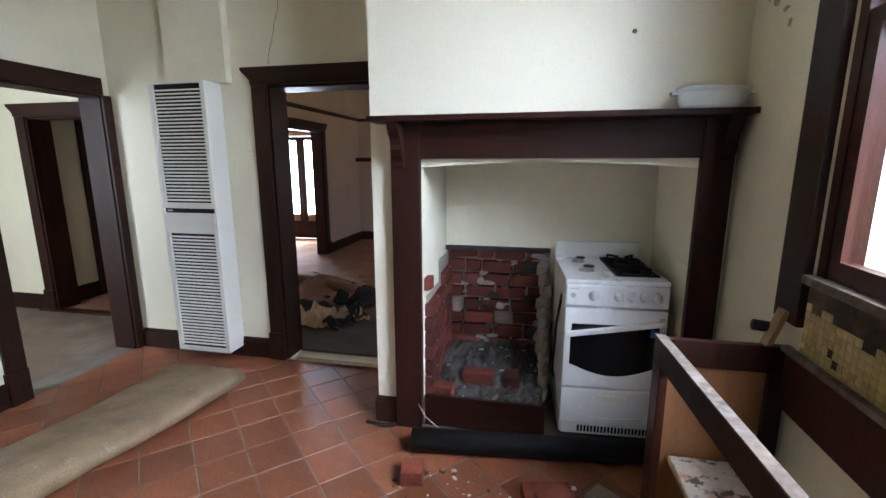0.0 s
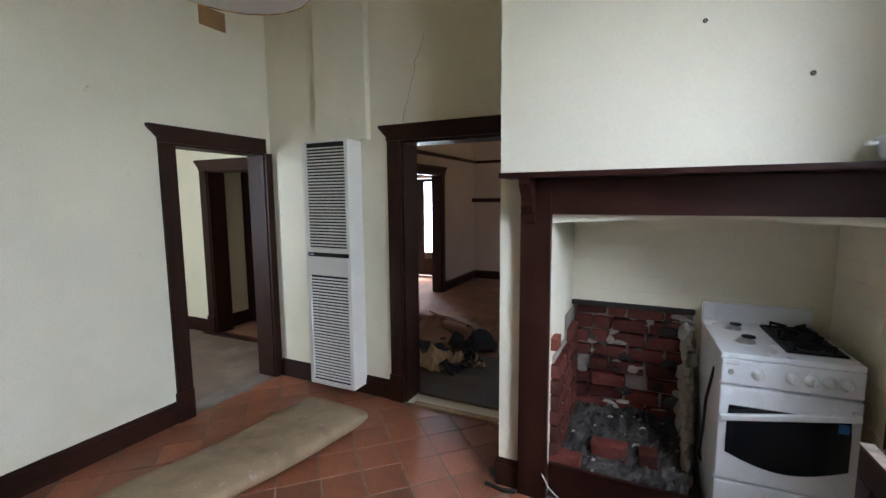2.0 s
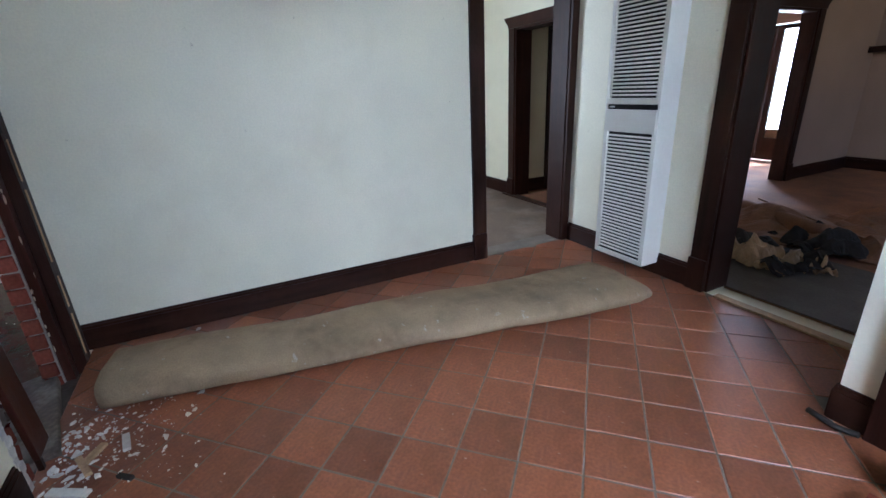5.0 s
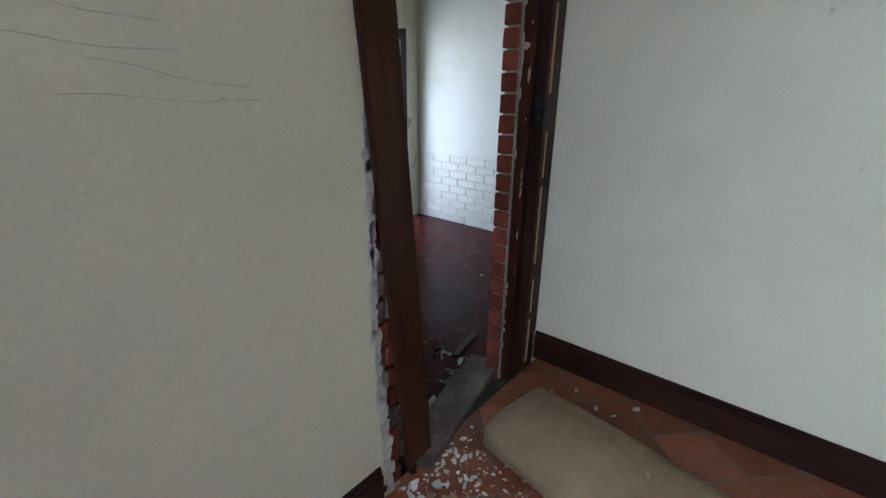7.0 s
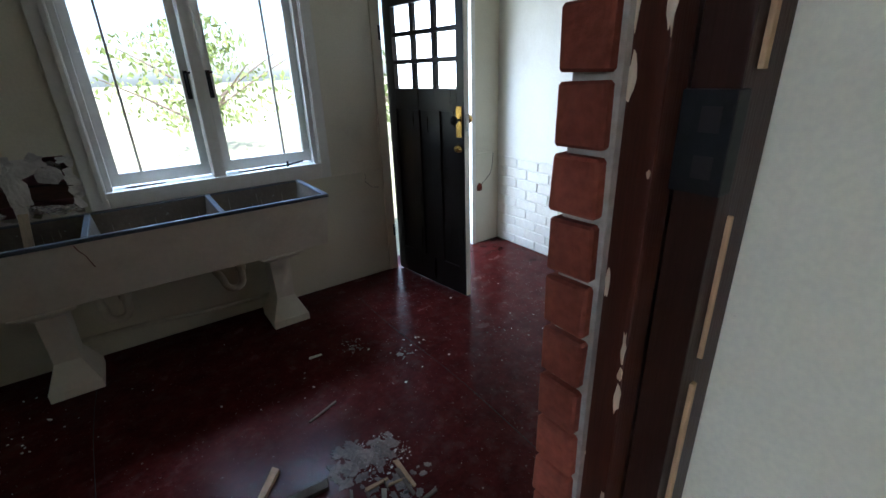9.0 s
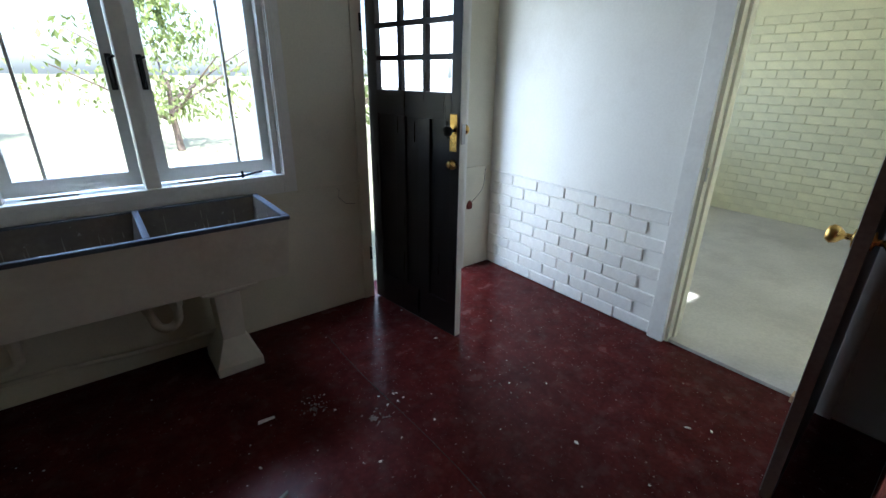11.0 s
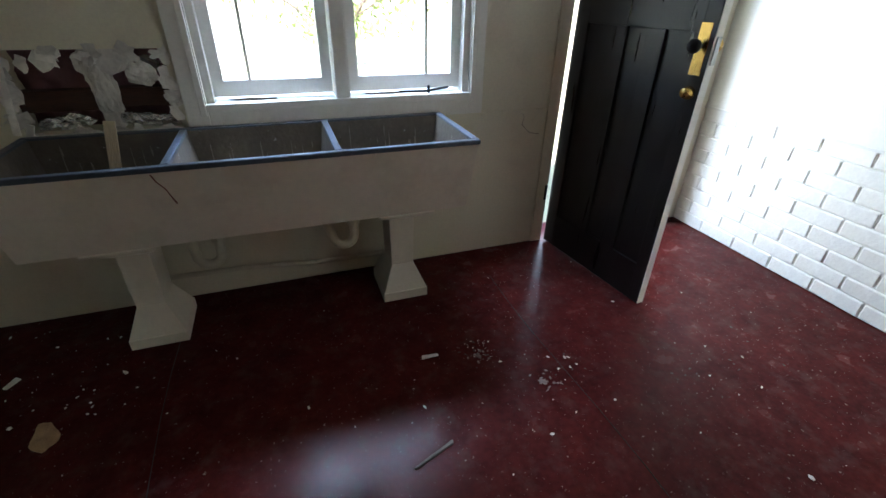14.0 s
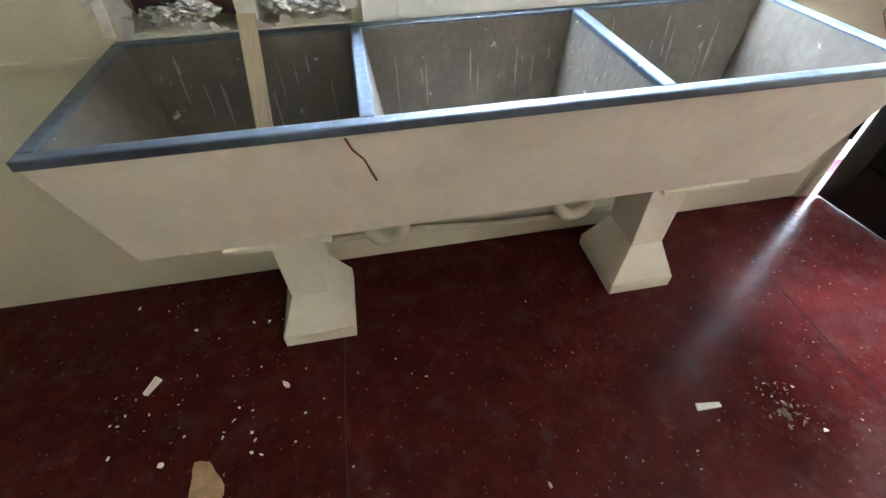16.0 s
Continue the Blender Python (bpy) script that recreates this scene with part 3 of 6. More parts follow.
part("control_panel", soft(boxes(((0.0, -0.014, 0.762), (0.55, 0.03, 0.876))), 0.012, 3), "enamel", stove)
for k, x in enumerate((0.15, 0.285, 0.355, 0.42, 0.485)):
    kn = part("knob", lathe([(0.004, -0.002), (0.027, 0), (0.026, 0.008), (0.02, 0.012), (0.019, 0.026), (0.012, 0.03), (0.001, 0.03)], 20), "enamel", stove, smooth=True)
    kn.matrix_basis = pose(x, -0.012, 0.82, 90)
    part("pointer", boxes(((-0.003, -0.018, 0.026), (0.003, 0.018, 0.034))), "frame", kn)
ign = part("ignition_button", lathe([(0.001, 0.008), (0.012, 0.008), (0.014, 0)], 14), "steel", stove)
ign.matrix_basis = pose(0.04, -0.012, 0.82, 90)
part("maker_mark", boxes(((0.02, -0.0155, 0.853), (0.07, -0.0135, 0.86))), "steel", stove, "small grey maker's bar")
door = part("oven_door", soft(boxes(((0.0, -0.018, 0.315), (0.55, 0.03, 0.752))), 0.01, 3), "enamel", stove)
win = [(0.04, 0.67), (0.51, 0.67), (0.515, 0.60), (0.515, 0.45)] + [(0.515 - 0.48 * k / 12, 0.45 - 0.06 * math.sin(math.pi * k / 12)) for k in range(1, 12)] + [(0.035, 0.45), (0.035, 0.60)]
part("oven_window", prism(win, "y", -0.0215, -0.017), "blackglass", door, "black curved oven glass")
h = part("oven_handle", soft(boxes(((-0.01, -0.055, -0.014), (0.53, -0.03, 0.014))), 0.008, 3), "enamel", door, "white handle hanging aslant from one end")
h.matrix_basis = pose(0.01, 0, 0.618, 0, -8.5, 0)
part("handle_bracket", sbox((0.51, -0.036, 0.69), (0.535, -0.014, 0.715), 0.003), "enamel", door)
part("door_sticker", boxes(((0.465, -0.0235, 0.615), (0.505, -0.021, 0.655))), "sticker", door, "small blue and white sticker")
drawer = part("warming_drawer", soft(boxes(((0.0, -0.014, 0.105), (0.55, 0.03, 0.305))), 0.01, 3), "enamel", stove)
part("drawer_pull", soft(boxes(((0.2, -0.019, 0.243), (0.36, -0.012, 0.275))), 0.006, 3), "heater", drawer)
pr = [(0.05 + 0.45 * k / 14, -0.016, 0.165 - 0.025 * math.sin(math.pi * k / 14)) for k in range(15)]
part("drawer_crease", tube(pr, 0.003, 6), "enamel", drawer)
part("kick_plate", sbox((0.01, 0.0, 0.035), (0.54, 0.02, 0.10), 0.003), "enamel", stove)
vent = mesh_of("vent_slot", boxes(((-0.006, -0.003, 0.05), (0.006, 0.001, 0.085))), "black")
for k in range(22):
    v = new("vent_slot", vent)
    v.parent = stove
    v.location = (0.11 + k * 0.0195, 0.0, 0)
for x in (0.04, 0.51):
    for y in (0.06, 0.55):
        part("foot", lathe([(0.015, 0), (0.018, 0.004), (0.018, 0.035)], 10, (x, y, 0), True), "black", stove)
for x, y, r in ((0.14, 0.20, 0.042), (0.13, 0.44, 0.038), (0.405, 0.20, 0.05), (0.405, 0.44, 0.038)):
    part("burner", lathe([(0.001, 0.02), (r * 0.7, 0.022), (r * 0.72, 0.012), (r, 0.012), (r * 1.05, 0.0)], 24, (x, y, 0.903)), "steel" if x < 0.2 else "black", hob, smooth=True)
    if x < 0.2:
        part("burner_cap", lathe([(0.001, 0.006), (r * 0.75, 0.005), (r * 0.78, 0)], 20, (x + 0.015, y + 0.012, 0.926)), "black", hob)
    part("spill_ring", lathe([(r * 1.3, 0), (r * 1.25, 0.003), (r * 1.1, 0.003)], 24, (x, y, 0.902)), "enamel", hob)
for y in (0.20, 0.44):
    bm = bmesh.new()
    for k in range(4):
        box(bm, (0.03, -0.004, 0), (0.115, 0.004, 0.012), Matrix.Translation((0.405, y, 0.93)) @ Matrix.Rotation(k * math.pi / 2 + 0.78, 4, "Z"))
        box(bm, (0.105, -0.005, -0.026), (0.115, 0.005, 0.012), Matrix.Translation((0.405, y, 0.93)) @ Matrix.Rotation(k * math.pi / 2 + 0.78, 4, "Z"))
    for x0, y0, x1, y1 in ((-0.115, -0.115, 0.115, -0.105), (-0.115, 0.105, 0.115, 0.115), (-0.115, -0.105, -0.105, 0.105), (0.105, -0.105, 0.115, 0.105)):
        box(bm, (0.405 + x0, y + y0, 0.904), (0.405 + x1, y + y1, 0.914))
    part("trivet", bm, "black", hob, "black cast pan support")
part("gas_hose", tube([(0.0, 0.15, 0.78), (-0.02, 0.2, 0.6), (-0.025, 0.22, 0.4), (-0.02, 0.3, 0.25), (0.0, 0.35, 0.2)], 0.008, 8), "black", stove, smooth=True)

# ---- kitchen: dish on the mantel ----
dish = thing("casserole_dish", "white oval glass casserole dish with a lid on the mantel", "dish", (1.60, 2.375, 1.742))
prof = [(0.001, 0.002), (0.075, 0.0), (0.092, 0.02), (0.1, 0.07), (0.106, 0.074), (0.1, 0.078), (0.001, 0.075)]
d = part("bowl", lathe(prof, 36), "enamel", dish, smooth=True)
d.scale = (1.45, 0.4, 1)
d = part("lid", lathe([(0.104, 0.079), (0.102, 0.09), (0.085, 0.098), (0.001, 0.102)], 36), "enamel", dish, smooth=True)
d.scale = (1.45, 0.4, 1)
for s in (-1, 1):
    part("handle", soft(boxes(((s * 0.14, -0.02, 0.06), (s * 0.17, 0.02, 0.074))), 0.005, 2), "enamel", dish)

# ---- kitchen: pendant lamp ----
LX, LY, LZ = -0.245, 1.06, 2.17
lamp = thing("pendant_lamp", "conical tan metal pendant lamp, white inside, hanging from the ceiling", "pendant lamp", (LX, LY, LZ))
lamp.matrix_world = lamp.matrix_world @ Matrix.Diagonal((0.9, 0.9, 1, 1))
part("shade", lathe([(0.21, 0.0), (0.205, 0.006), (0.13, 0.085), (0.045, 0.145), (0.03, 0.16)], 48), "shade", lamp, smooth=True)
part("lining", lathe([(0.207, -0.002), (0.202, 0.002), (0.128, 0.08), (0.042, 0.14)], 48), "enamel", lamp, "white enamel lining", True)
part("rim", lathe([(0.21, -0.004), (0.214, 0.0), (0.21, 0.005), (0.205, 0.0), (0.21, -0.004)], 48), "brass", lamp, smooth=True)
part("cap", lathe([(0.035, 0.15), (0.03, 0.175), (0.022, 0.185), (0.012, 0.21), (0.004, 0.215)], 24), "black", lamp, smooth=True)
part("bulb", lathe([(0.001, 0.03), (0.02, 0.035), (0.03, 0.055), (0.026, 0.08), (0.014, 0.1), (0.014, 0.15)], 20), "enamel", lamp, smooth=True)
part("flex", tube([(0, 0, 0.21), (0, 0, CEIL - LZ)], 0.0035, 6), "frame", lamp)
part("ceiling_rose", lathe([(0.045, CEIL - LZ), (0.045, CEIL - LZ - 0.015), (0.02, CEIL - LZ - 0.03)], 20), "frame", lamp, smooth=True)
vent0 = thing("ceiling_vent", "small tan wall vent grille high on the wall", "vent", (WX, 2.62, 2.98))
part("vent_plate", sbox((0, -0.11, -0.07), (0.008, 0.11, 0.07), 0.002), "shade", vent0)
for k in range(7):
    part("vent_bar", boxes(((0.007, -0.1, -0.058 + k * 0.018), (0.012, 0.1, -0.05 + k * 0.018))), "shade", vent0)

# ---- kitchen: carpet roll ----
bm = bmesh.new()
rings = []
N = 44
for i in range(N + 1):
    u = i / N
    c = Vector((-1.76, -0.27, 0)).lerp(Vector((-1.325, 2.66, 0)), u)
    side = Vector((0.988, -0.154, 0))
    hw, hh = 0.20 + 0.085 * u + 0.008 * math.sin(9 * u), 0.088 - 0.022 * u + 0.005 * math.sin(13 * u + 1)
    ring = []
    for k in range(28):
        a = math.tau * k / 28
        ca, sa = math.cos(a), math.sin(a)
        px_ = hw * math.copysign(abs(ca) ** 0.75, ca)
        pz = hh * math.copysign(abs(sa) ** 0.7, sa)
        p = c + side * px_ + Vector((0, 0, hh + pz))
        w = noise.noise(p * 3.0) * 0.016 + noise.noise(p * 9.0) * 0.006
        p.z = max(0.001, p.z + (w if sa > 0 else 0))
        p += side * w * 0.8 + Vector((0.15, 0.98, 0)) * (0.05 * math.sin(a * 1.5 + 1) if i == N else 0)
        ring.append(bm.verts.new(p))
    rings.append(ring)
for a, b in zip(rings, rings[1:]):
    for k in range(28):
        bm.faces.new((a[k], a[(k + 1) % 28], b[(k + 1) % 28], b[k]))
for ring, s in ((rings[0], 1), (rings[-1], -1)):
    inner = [bm.verts.new(v.co.lerp(sum((w.co for w in ring), Vector()) / 28, 0.12)) for v in ring]
    deep = [bm.verts.new(v.co + Vector((0.03, 0.19, 0)) * s) for v in inner]
    for k in range(28):
        bm.faces.new((ring[k], ring[(k + 1) % 28], inner[(k + 1) % 28], inner[k]))
        bm.faces.new((inner[k], inner[(k + 1) % 28], deep[(k + 1) % 28], deep[k]))
    bm.faces.new(deep)
bmesh.ops.recalc_face_normals(bm, faces=bm.faces)
single("carpet_roll", bm, "carpet", "flattened roll of old grey-beige carpet, backing outwards, on the tiles", "carpet roll", smooth=True)

# ---- kitchen: east window ----
w1 = thing("window_1", "dark-stained timber sash window with clear glass", "window", (EX, -0.085, 0.075), kind="structure")
part("casing_board", sbox((-0.028, 1.875, 0.90), (0.0, 2.02, 2.72), 0.005), "wood", w1)
part("casing_board", sbox((-0.028, 0.60, 0.90), (0.0, 0.74, 2.72), 0.005), "wood", w1)
part("head_board", sbox((-0.03, 0.55, 2.72), (0.0, 2.07, 2.84), 0.005), "woodh", w1)
part("window_frame", boxes(((0.0, 1.82, 1.06), (0.1, 1.86, 2.7)), ((0.0, 0.75, 1.06), (0.1, 0.79, 2.7)), ((0.0, 0.79, 2.66), (0.1, 1.82, 2.7))), "casing", w1)
part("window_sill", sbox((-0.035, 0.75, 1.055), (0.2, 1.87, 1.085), 0.006), "grim", w1, "worn pale timber sill")
for y0, y1 in ((0.79, 1.82),):
    for nm, xo, z0, z1 in (("lower_sash", 0.005, 1.087, 1.86), ("upper_sash", 0.05, 1.82, 2.66)):
        s = part(nm, boxes(((xo, y0, z0), (xo + 0.04, y0 + 0.05, z1)), ((xo, y1 - 0.05, z0), (xo + 0.04, y1, z1)), ((xo, y0 + 0.05, z0), (xo + 0.04, y1 - 0.05, z0 + 0.06)), ((xo, y0 + 0.05, z1 - 0.045), (xo + 0.04, y1 - 0.05, z1))), "casing", w1)
        p = part("pane", boxes(((xo + 0.018, y0 + 0.045, z0 + 0.055), (xo + 0.022, y1 - 0.045, z1 - 0.04))), "glass", s)
        p.visible_shadow = False

# ---- kitchen: stripped sink cabinet ----
cab = thing("sink_cabinet", "stripped timber sink cabinet frame without its top", "cabinet", (1.32, 1.85, 0), 0.5)
CW, CL, CH = 0.425, 1.75, 0.89
part("front_rail", sbox((0, -CL, CH - 0.09), (0.032, 0, CH), 0.004), "wood", cab).matrix_basis = pose(0, 0, 0, 0, 0, 2.4)
part("front_rail_edge", sbox((-0.002, -CL, CH), (0.034, 0.002, CH + 0.008), 0.002), "grim", cab, "worn pale-painted top edge").matrix_basis = pose(0, 0, 0, 0, 0, 2.4)
part("end_rail", sbox((0.032, -0.03, CH - 0.10), (CW, 0, CH), 0.004), "wood", cab)
part("end_panel", sbox((0.05, -0.02, 0.06), (CW - 0.05, -0.005, CH - 0.10), 0.002), "orangewood", cab)
part("back_post", sbox((CW - 0.055, -0.045, 0), (CW - 0.002, 0.0, CH - 0.1), 0.003), "wood", cab)
part("back_rail", sbox((CW - 0.02, -CL, CH - 0.21), (CW - 0.003, -0.045, CH - 0.01), 0.003), "casing", cab)
part("top_batten", sbox((CW - 0.03, -CL, CH - 0.01), (CW - 0.003, -0.03, CH + 0.012), 0.006), "grim", cab, "chipped pale batten against the wall")
for y in (0, -CL + 0.09):
    part("front_stile", sbox((0, y - 0.09, 0), (0.03, y, CH - 0.09), 0.004), "casing", cab)
shelf = part("bottom_shelf", sbox((0.075, -CL + 0.1, 0.405), (CW - 0.06, -0.03, 0.425), 0.003), "rawwood", cab)
part("shelf_paper", boxes(((0.08, -CL + 0.11, 0.426), (CW - 0.065, -0.035, 0.43))), "floral", shelf, "orange and brown floral shelf paper")
part("floor_rail", sbox((0.0, -CL, 0.0), (0.03, 0, 0.08), 0.003), "wood", cab)
part("timber_offcut", boxes(((0, 0, 0), (0.02, 0.035, 0.16))), "rawwood", cab, "pale nailed offcut leaning on the end").matrix_basis = pose(CW - 0.08, -0.03, CH - 0.02, 0, 20, 10)
part("pipe_stub", tube([(CW - 0.1, 0.02, CH + 0.06), (CW - 0.02, 0.02, CH + 0.05)], 0.02, 12), "black", cab, smooth=True)
# Stripped wall above the cabinet: glue bed with mosaic tiles left on it.
glue = single("trim_glue_patch", sbox((EX - 0.008, 0.3, 0.86), (EX + 0.001, 1.785, 1.13), 0.003), "glue", "dark tile adhesive left on the wall under the window sill", "wall patch", kind="structure")
mos = mesh_of("tile", soft(boxes(((-0.0125, -0.012, -0.012), (-0.006, 0.012, 0.012))), 0.002, 1), "mosaic")
for i in range(60):
    for j in range(10):
        y, z = 1.765 - i * 0.026, 0.90 + j * 0.026
        edge = 1.065 - 0.05 * noise.noise(Vector((i * 0.35, 0, 3))) - 0.0028 * i
        if z < edge and z > 0.88 + 0.02 * noise.noise(Vector((i * 0.3, 5, 0))) and random.random() > 0.05:
            t_ = new("tile", mos)
            t_.parent = glue
            t_.location = (EX, y, z)

# ---- kitchen: floor clutter ----
pole = single("charred_beam", tube([(0.27, 2.235, 0.063), (0.75, 2.29, 0.06), (1.5, 2.375, 0.056)], [0.062, 0.06, 0.055], 18), "black", "black round charred beam on the floor before the stove", "beam", smooth=True)
board = single("hearth_board", sbox((0.28, 2.475, 0.0), (0.965, 2.50, 0.19), 0.004), "mantel", "dark stained board closing the hearth front", "board")
single("loose_cable", tube([(0.22, 2.46, 0.22), (0.25, 2.43, 0.16), (0.30, 2.41, 0.09), (0.36, 2.40, 0.05), (0.42, 2.39, 0.012), (0.5, 2.38, 0.01)], 0.004, 6), "plasterbit", "thin pale cable trailing over the hearth board", "cable", smooth=True)
single("bent_conduit", tube([(-0.06, 2.42, 0.012), (0.05, 2.40, 0.012), (0.12, 2.395, 0.03)], 0.012, 8), "dark", "short dark pipe stub at the post foot", "pipe", smooth=True)


def lump(size, seed, flat=1.0, cuts=2):
    bm = bmesh.new()
    bmesh.ops.create_icosphere(bm, subdivisions=cuts, radius=1)
    for v in bm.verts:
        q = v.co * 1.7 + Vector((seed * 3.1, seed, 0))
        v.co *= 1 + 0.35 * noise.noise(q) + 0.2 * noise.noise(q * 2.3)
        v.co = Vector((v.co.x * size[0], v.co.y * size[1], v.co.z * size[2] * flat))
    lo = min(v.co.z for v in bm.verts)
    for v in bm.verts:
        v.co.z = max(v.co.z - lo * 0.6, 0)
    return bm


def rough_brick(l, w, h, seed):
    bm = sbox((-l / 2, -w / 2, 0), (l / 2, w / 2, h), 0.008, 2)
    for v in bm.verts:
        v.co += Vector((noise.noise(v.co * 14 + Vector((seed, 0, 0))), noise.noise(v.co * 14 + Vector((0, seed, 0))), 0)) * 0.008
    return bm


for k, (x, y, z, r, rx, l) in enumerate(((0.97, 1.98, 0, 12, 0, 0.22), (0.99, 1.83, 0, -25, 0, 0.2), (1.22, 2.02, 0, 140, 0, 0.13), (1.0, 1.86, 0.075, 30, 6, 0.15), (0.33, 2.02, 0, 100, 0, 0.12))):
    b = single("loose_brick", rough_brick(l, 0.11, 0.075 if k != 2 else 0.05, k * 2.7), "brick" if k != 2 else "mortar", "broken red brick with mortar lying on the hearth floor" if k != 2 else "pale broken mortar block on the floor", "brick", group="bricks before the stove")
    b.matrix_world = pose(x, y, z, rx, 0, r)


def chunk(seed, flat=0.6):
    r = random.Random(seed)
    bm = bmesh.new()
    for _ in range(13):
        v = Vector((r.gauss(0, 1), r.gauss(0, 1), r.gauss(0, 1))).normalized()
        bm.verts.new((v.x, v.y * r.uniform(0.7, 1), max((v.z + 0.5) * flat, 0)))
    hull = bmesh.ops.convex_hull(bm, input=list(bm.verts))
    bmesh.ops.delete(bm, geom=[v for v in bm.verts if not v.link_faces], context="VERTS")
    return bm


def jagged(w, h, seed, thick=0.003, n=14):
    """A thin torn scrap standing in the x-z plane."""
    r = random.Random(seed)
    out = []
    for k in range(n):
        a = math.tau * k / n
        q = r.uniform(0.55, 1.1)
        out.append((w * q * math.cos(a), h * q * math.sin(a)))
    return prism(out, "y", -thick / 2, thick / 2)


bits = [mesh_of("plaster_chunk", chunk(s), "plasterbit") for s in range(8)]
rnd = random.Random(4)


def scatter(n, x0, x1, y0, y1, z, lo, hi, label, group, mats=None, name="plaster_chunk"):
    for _ in range(n):
        ob = new(name, rnd.choice(mats or bits))
        s = lo * (hi / lo) ** (rnd.random() ** 2)
        ob.matrix_world = pose(rnd.uniform(x0, x1), rnd.uniform(y0, y1), z, 0, 0, rnd.uniform(0, 360)) @ Matrix.Diagonal((s * rnd.uniform(0.7, 1.5), s * rnd.uniform(0.5, 0.9), s * 0.8, 1))
        tagged(ob, label, "debris", group)


scatter(70, 0.25, 1.3, 1.70, 2.12, 0.0, 0.006, 0.03, "small broken plaster chunk on the tiles", "rubble before the stove")
dust = [mesh_of("ash_clump", chunk(s + 30, 0.5), "ash") for s in range(5)]
scatter(60, 0.25, 1.3, 1.72, 2.12, 0.0, 0.006, 0.035, "grey ash clump on the tiles", "ash before the stove", dust, "ash_clump")
scatter(190, -1.75, -1.05, -0.44, 0.0, 0.0, 0.002, 0.012, "white plaster crumb beside the doorway", "crumbs at the doorway", name="plaster_crumb")
scatter(120, -1.75, -1.0, -0.44, 0.12, 0.0, 0.003, 0.02, "small broken plaster chunk beside the doorway", "rubble at the doorway")
scatter(14, -1.55, -1.1, -0.44, -0.25, 0.0, 0.012, 0.034, "broken plaster chunk beside the doorway", "rubble at the doorway")
scatter(90, -1.6, -1.15, -0.44, -0.18, 0.0, 0.005, 0.022, "broken plaster fragment beside the doorway", "fragments at the doorway", name="plaster_fragment")
scatter(5, -2.3, -2.0, -0.3, 0.15, 0.0, 0.012, 0.026, "white plaster chunk by the skirting", "rubble at the doorway")
scatter(22, -2.1, 1.2, -0.3, 2.3, 0.0, 0.003, 0.009, "tiny plaster crumb on the tiles", "crumbs on the tiles")
for k, (x, y, z, l, w, r, m_, lab) in enumerate(((-1.115, -0.33, 0.0, 0.16, 0.035, 60, "plasterbit", "white plaster lath piece on the tiles"), (-1.22, -0.3, 0.02, 0.14, 0.025, 25, "rawwood", "split pale timber sliver on the rubble"),
                                                 (-1.28, -0.28, 0.015, 0.12, 0.03, -30, "rawwood", "split pale timber sliver on the rubble"), (-1.3, -0.17, 0.012, 0.11, 0.028, 10, "plasterbit", "white plaster lath piece on the tiles"),
                                                 (-1.10, -0.15, 0.0, 0.07, 0.02, 50, "dark", "small charred timber chip on the tiles"))):
    s = single("timber_sliver" if m_ != "plasterbit" else "plaster_sliver", sbox((-l / 2, -w / 2, 0), (l / 2, w / 2, 0.014), 0.003), m_, lab, "debris")
    s.matrix_world = pose(x, y, z, 0, 0, r)
off = single("skirting_offcut", soft(prism([(0, 0), (0.36, 0.02), (0.36, 0.10), (0.06, 0.105), (0.02, 0.08)], "z", 0, 0.022), 0.004), "wood", "dark skirting board offcut lying on the tiles", "board")
off.matrix_world = pose(-0.98, -0.27, 0.001, 0, 0, -14)

# ---- kitchen: broken doorway to the laundry ----
jamb = thing("trim_south_door", "stripped dark and red-brown door lining left in the broken doorway", "door jamb", kind="structure")
part("lining_board", sbox((-0.124, 0.002, 0), (0, 0.024, 2.04), 0.004), "casing", jamb, "red-brown casing board hanging loose and leaning over the broken plaster").matrix_basis = pose(-1.283, SY, 0.07, 0, 5.4, 0)
part("mortar_core", sbox((-1.272, SY - 0.108, -0.3), (-1.169, SY - 0.03, 2.05), 0.006), "mortar", jamb, "bare mortar where the plaster fell away")
part("jamb_board", sbox((-2.16, -0.577, LF), (-2.112, -0.527, 2.05), 0.004), "casing", jamb, "red-brown jamb board with peeling paint")
part("jamb_stop", sbox((-2.26, -0.527, LF + 0.01), (-2.165, -0.475, 2.05), 0.003), "wood", jamb)
part("jamb_back", sbox((-2.344, -0.569, LF), (-2.26, -0.526, 2.05), 0.003), "wood", jamb)
for z0, z1, w_ in ((0.05, 0.3, 0.012), (0.34, 0.52, 0.006), (0.6, 0.98, 0.01), (1.02, 1.22, 0.005), (1.38, 1.72, 0.011), (1.76, 2.04, 0.007)):
    part("jamb_batten", sbox((-2.20, -0.4745, z0), (-2.20 + w_, -0.468, z1), 0.002), "rawwood", jamb, "split raw timber sliver")
part("plaster_edge", sbox((-2.262, -0.513, 0.0), (-2.243, SY - 0.03, 2.05), 0.005), "grim", jamb, "ragged mortar edge")
part("casing_board", sbox((-2.338, SY - 0.065, 0.16), (-2.262, SY - 0.042, 2.05), 0.004), "wood", jamb, "dark casing board against the corner")
st = part("strike_plate", sbox((-2.18, -0.527, 1.25), (-2.150, -0.470, 1.362), 0.003), "black", jamb, "black steel lock keep")
part("strike_hole", boxes(((-2.151, -0.503, 1.318), (-2.1485, -0.482, 1.345))), "dark", st)
part("strike_hole", boxes(((-2.151, -0.503, 1.268), (-2.1485, -0.482, 1.293))), "dark", st)
part("old_latch", sbox((-2.262, SY - 0.045, 1.10), (-2.235, SY - 0.03, 1.42), 0.004), "black", jamb, "black steel latch strip")
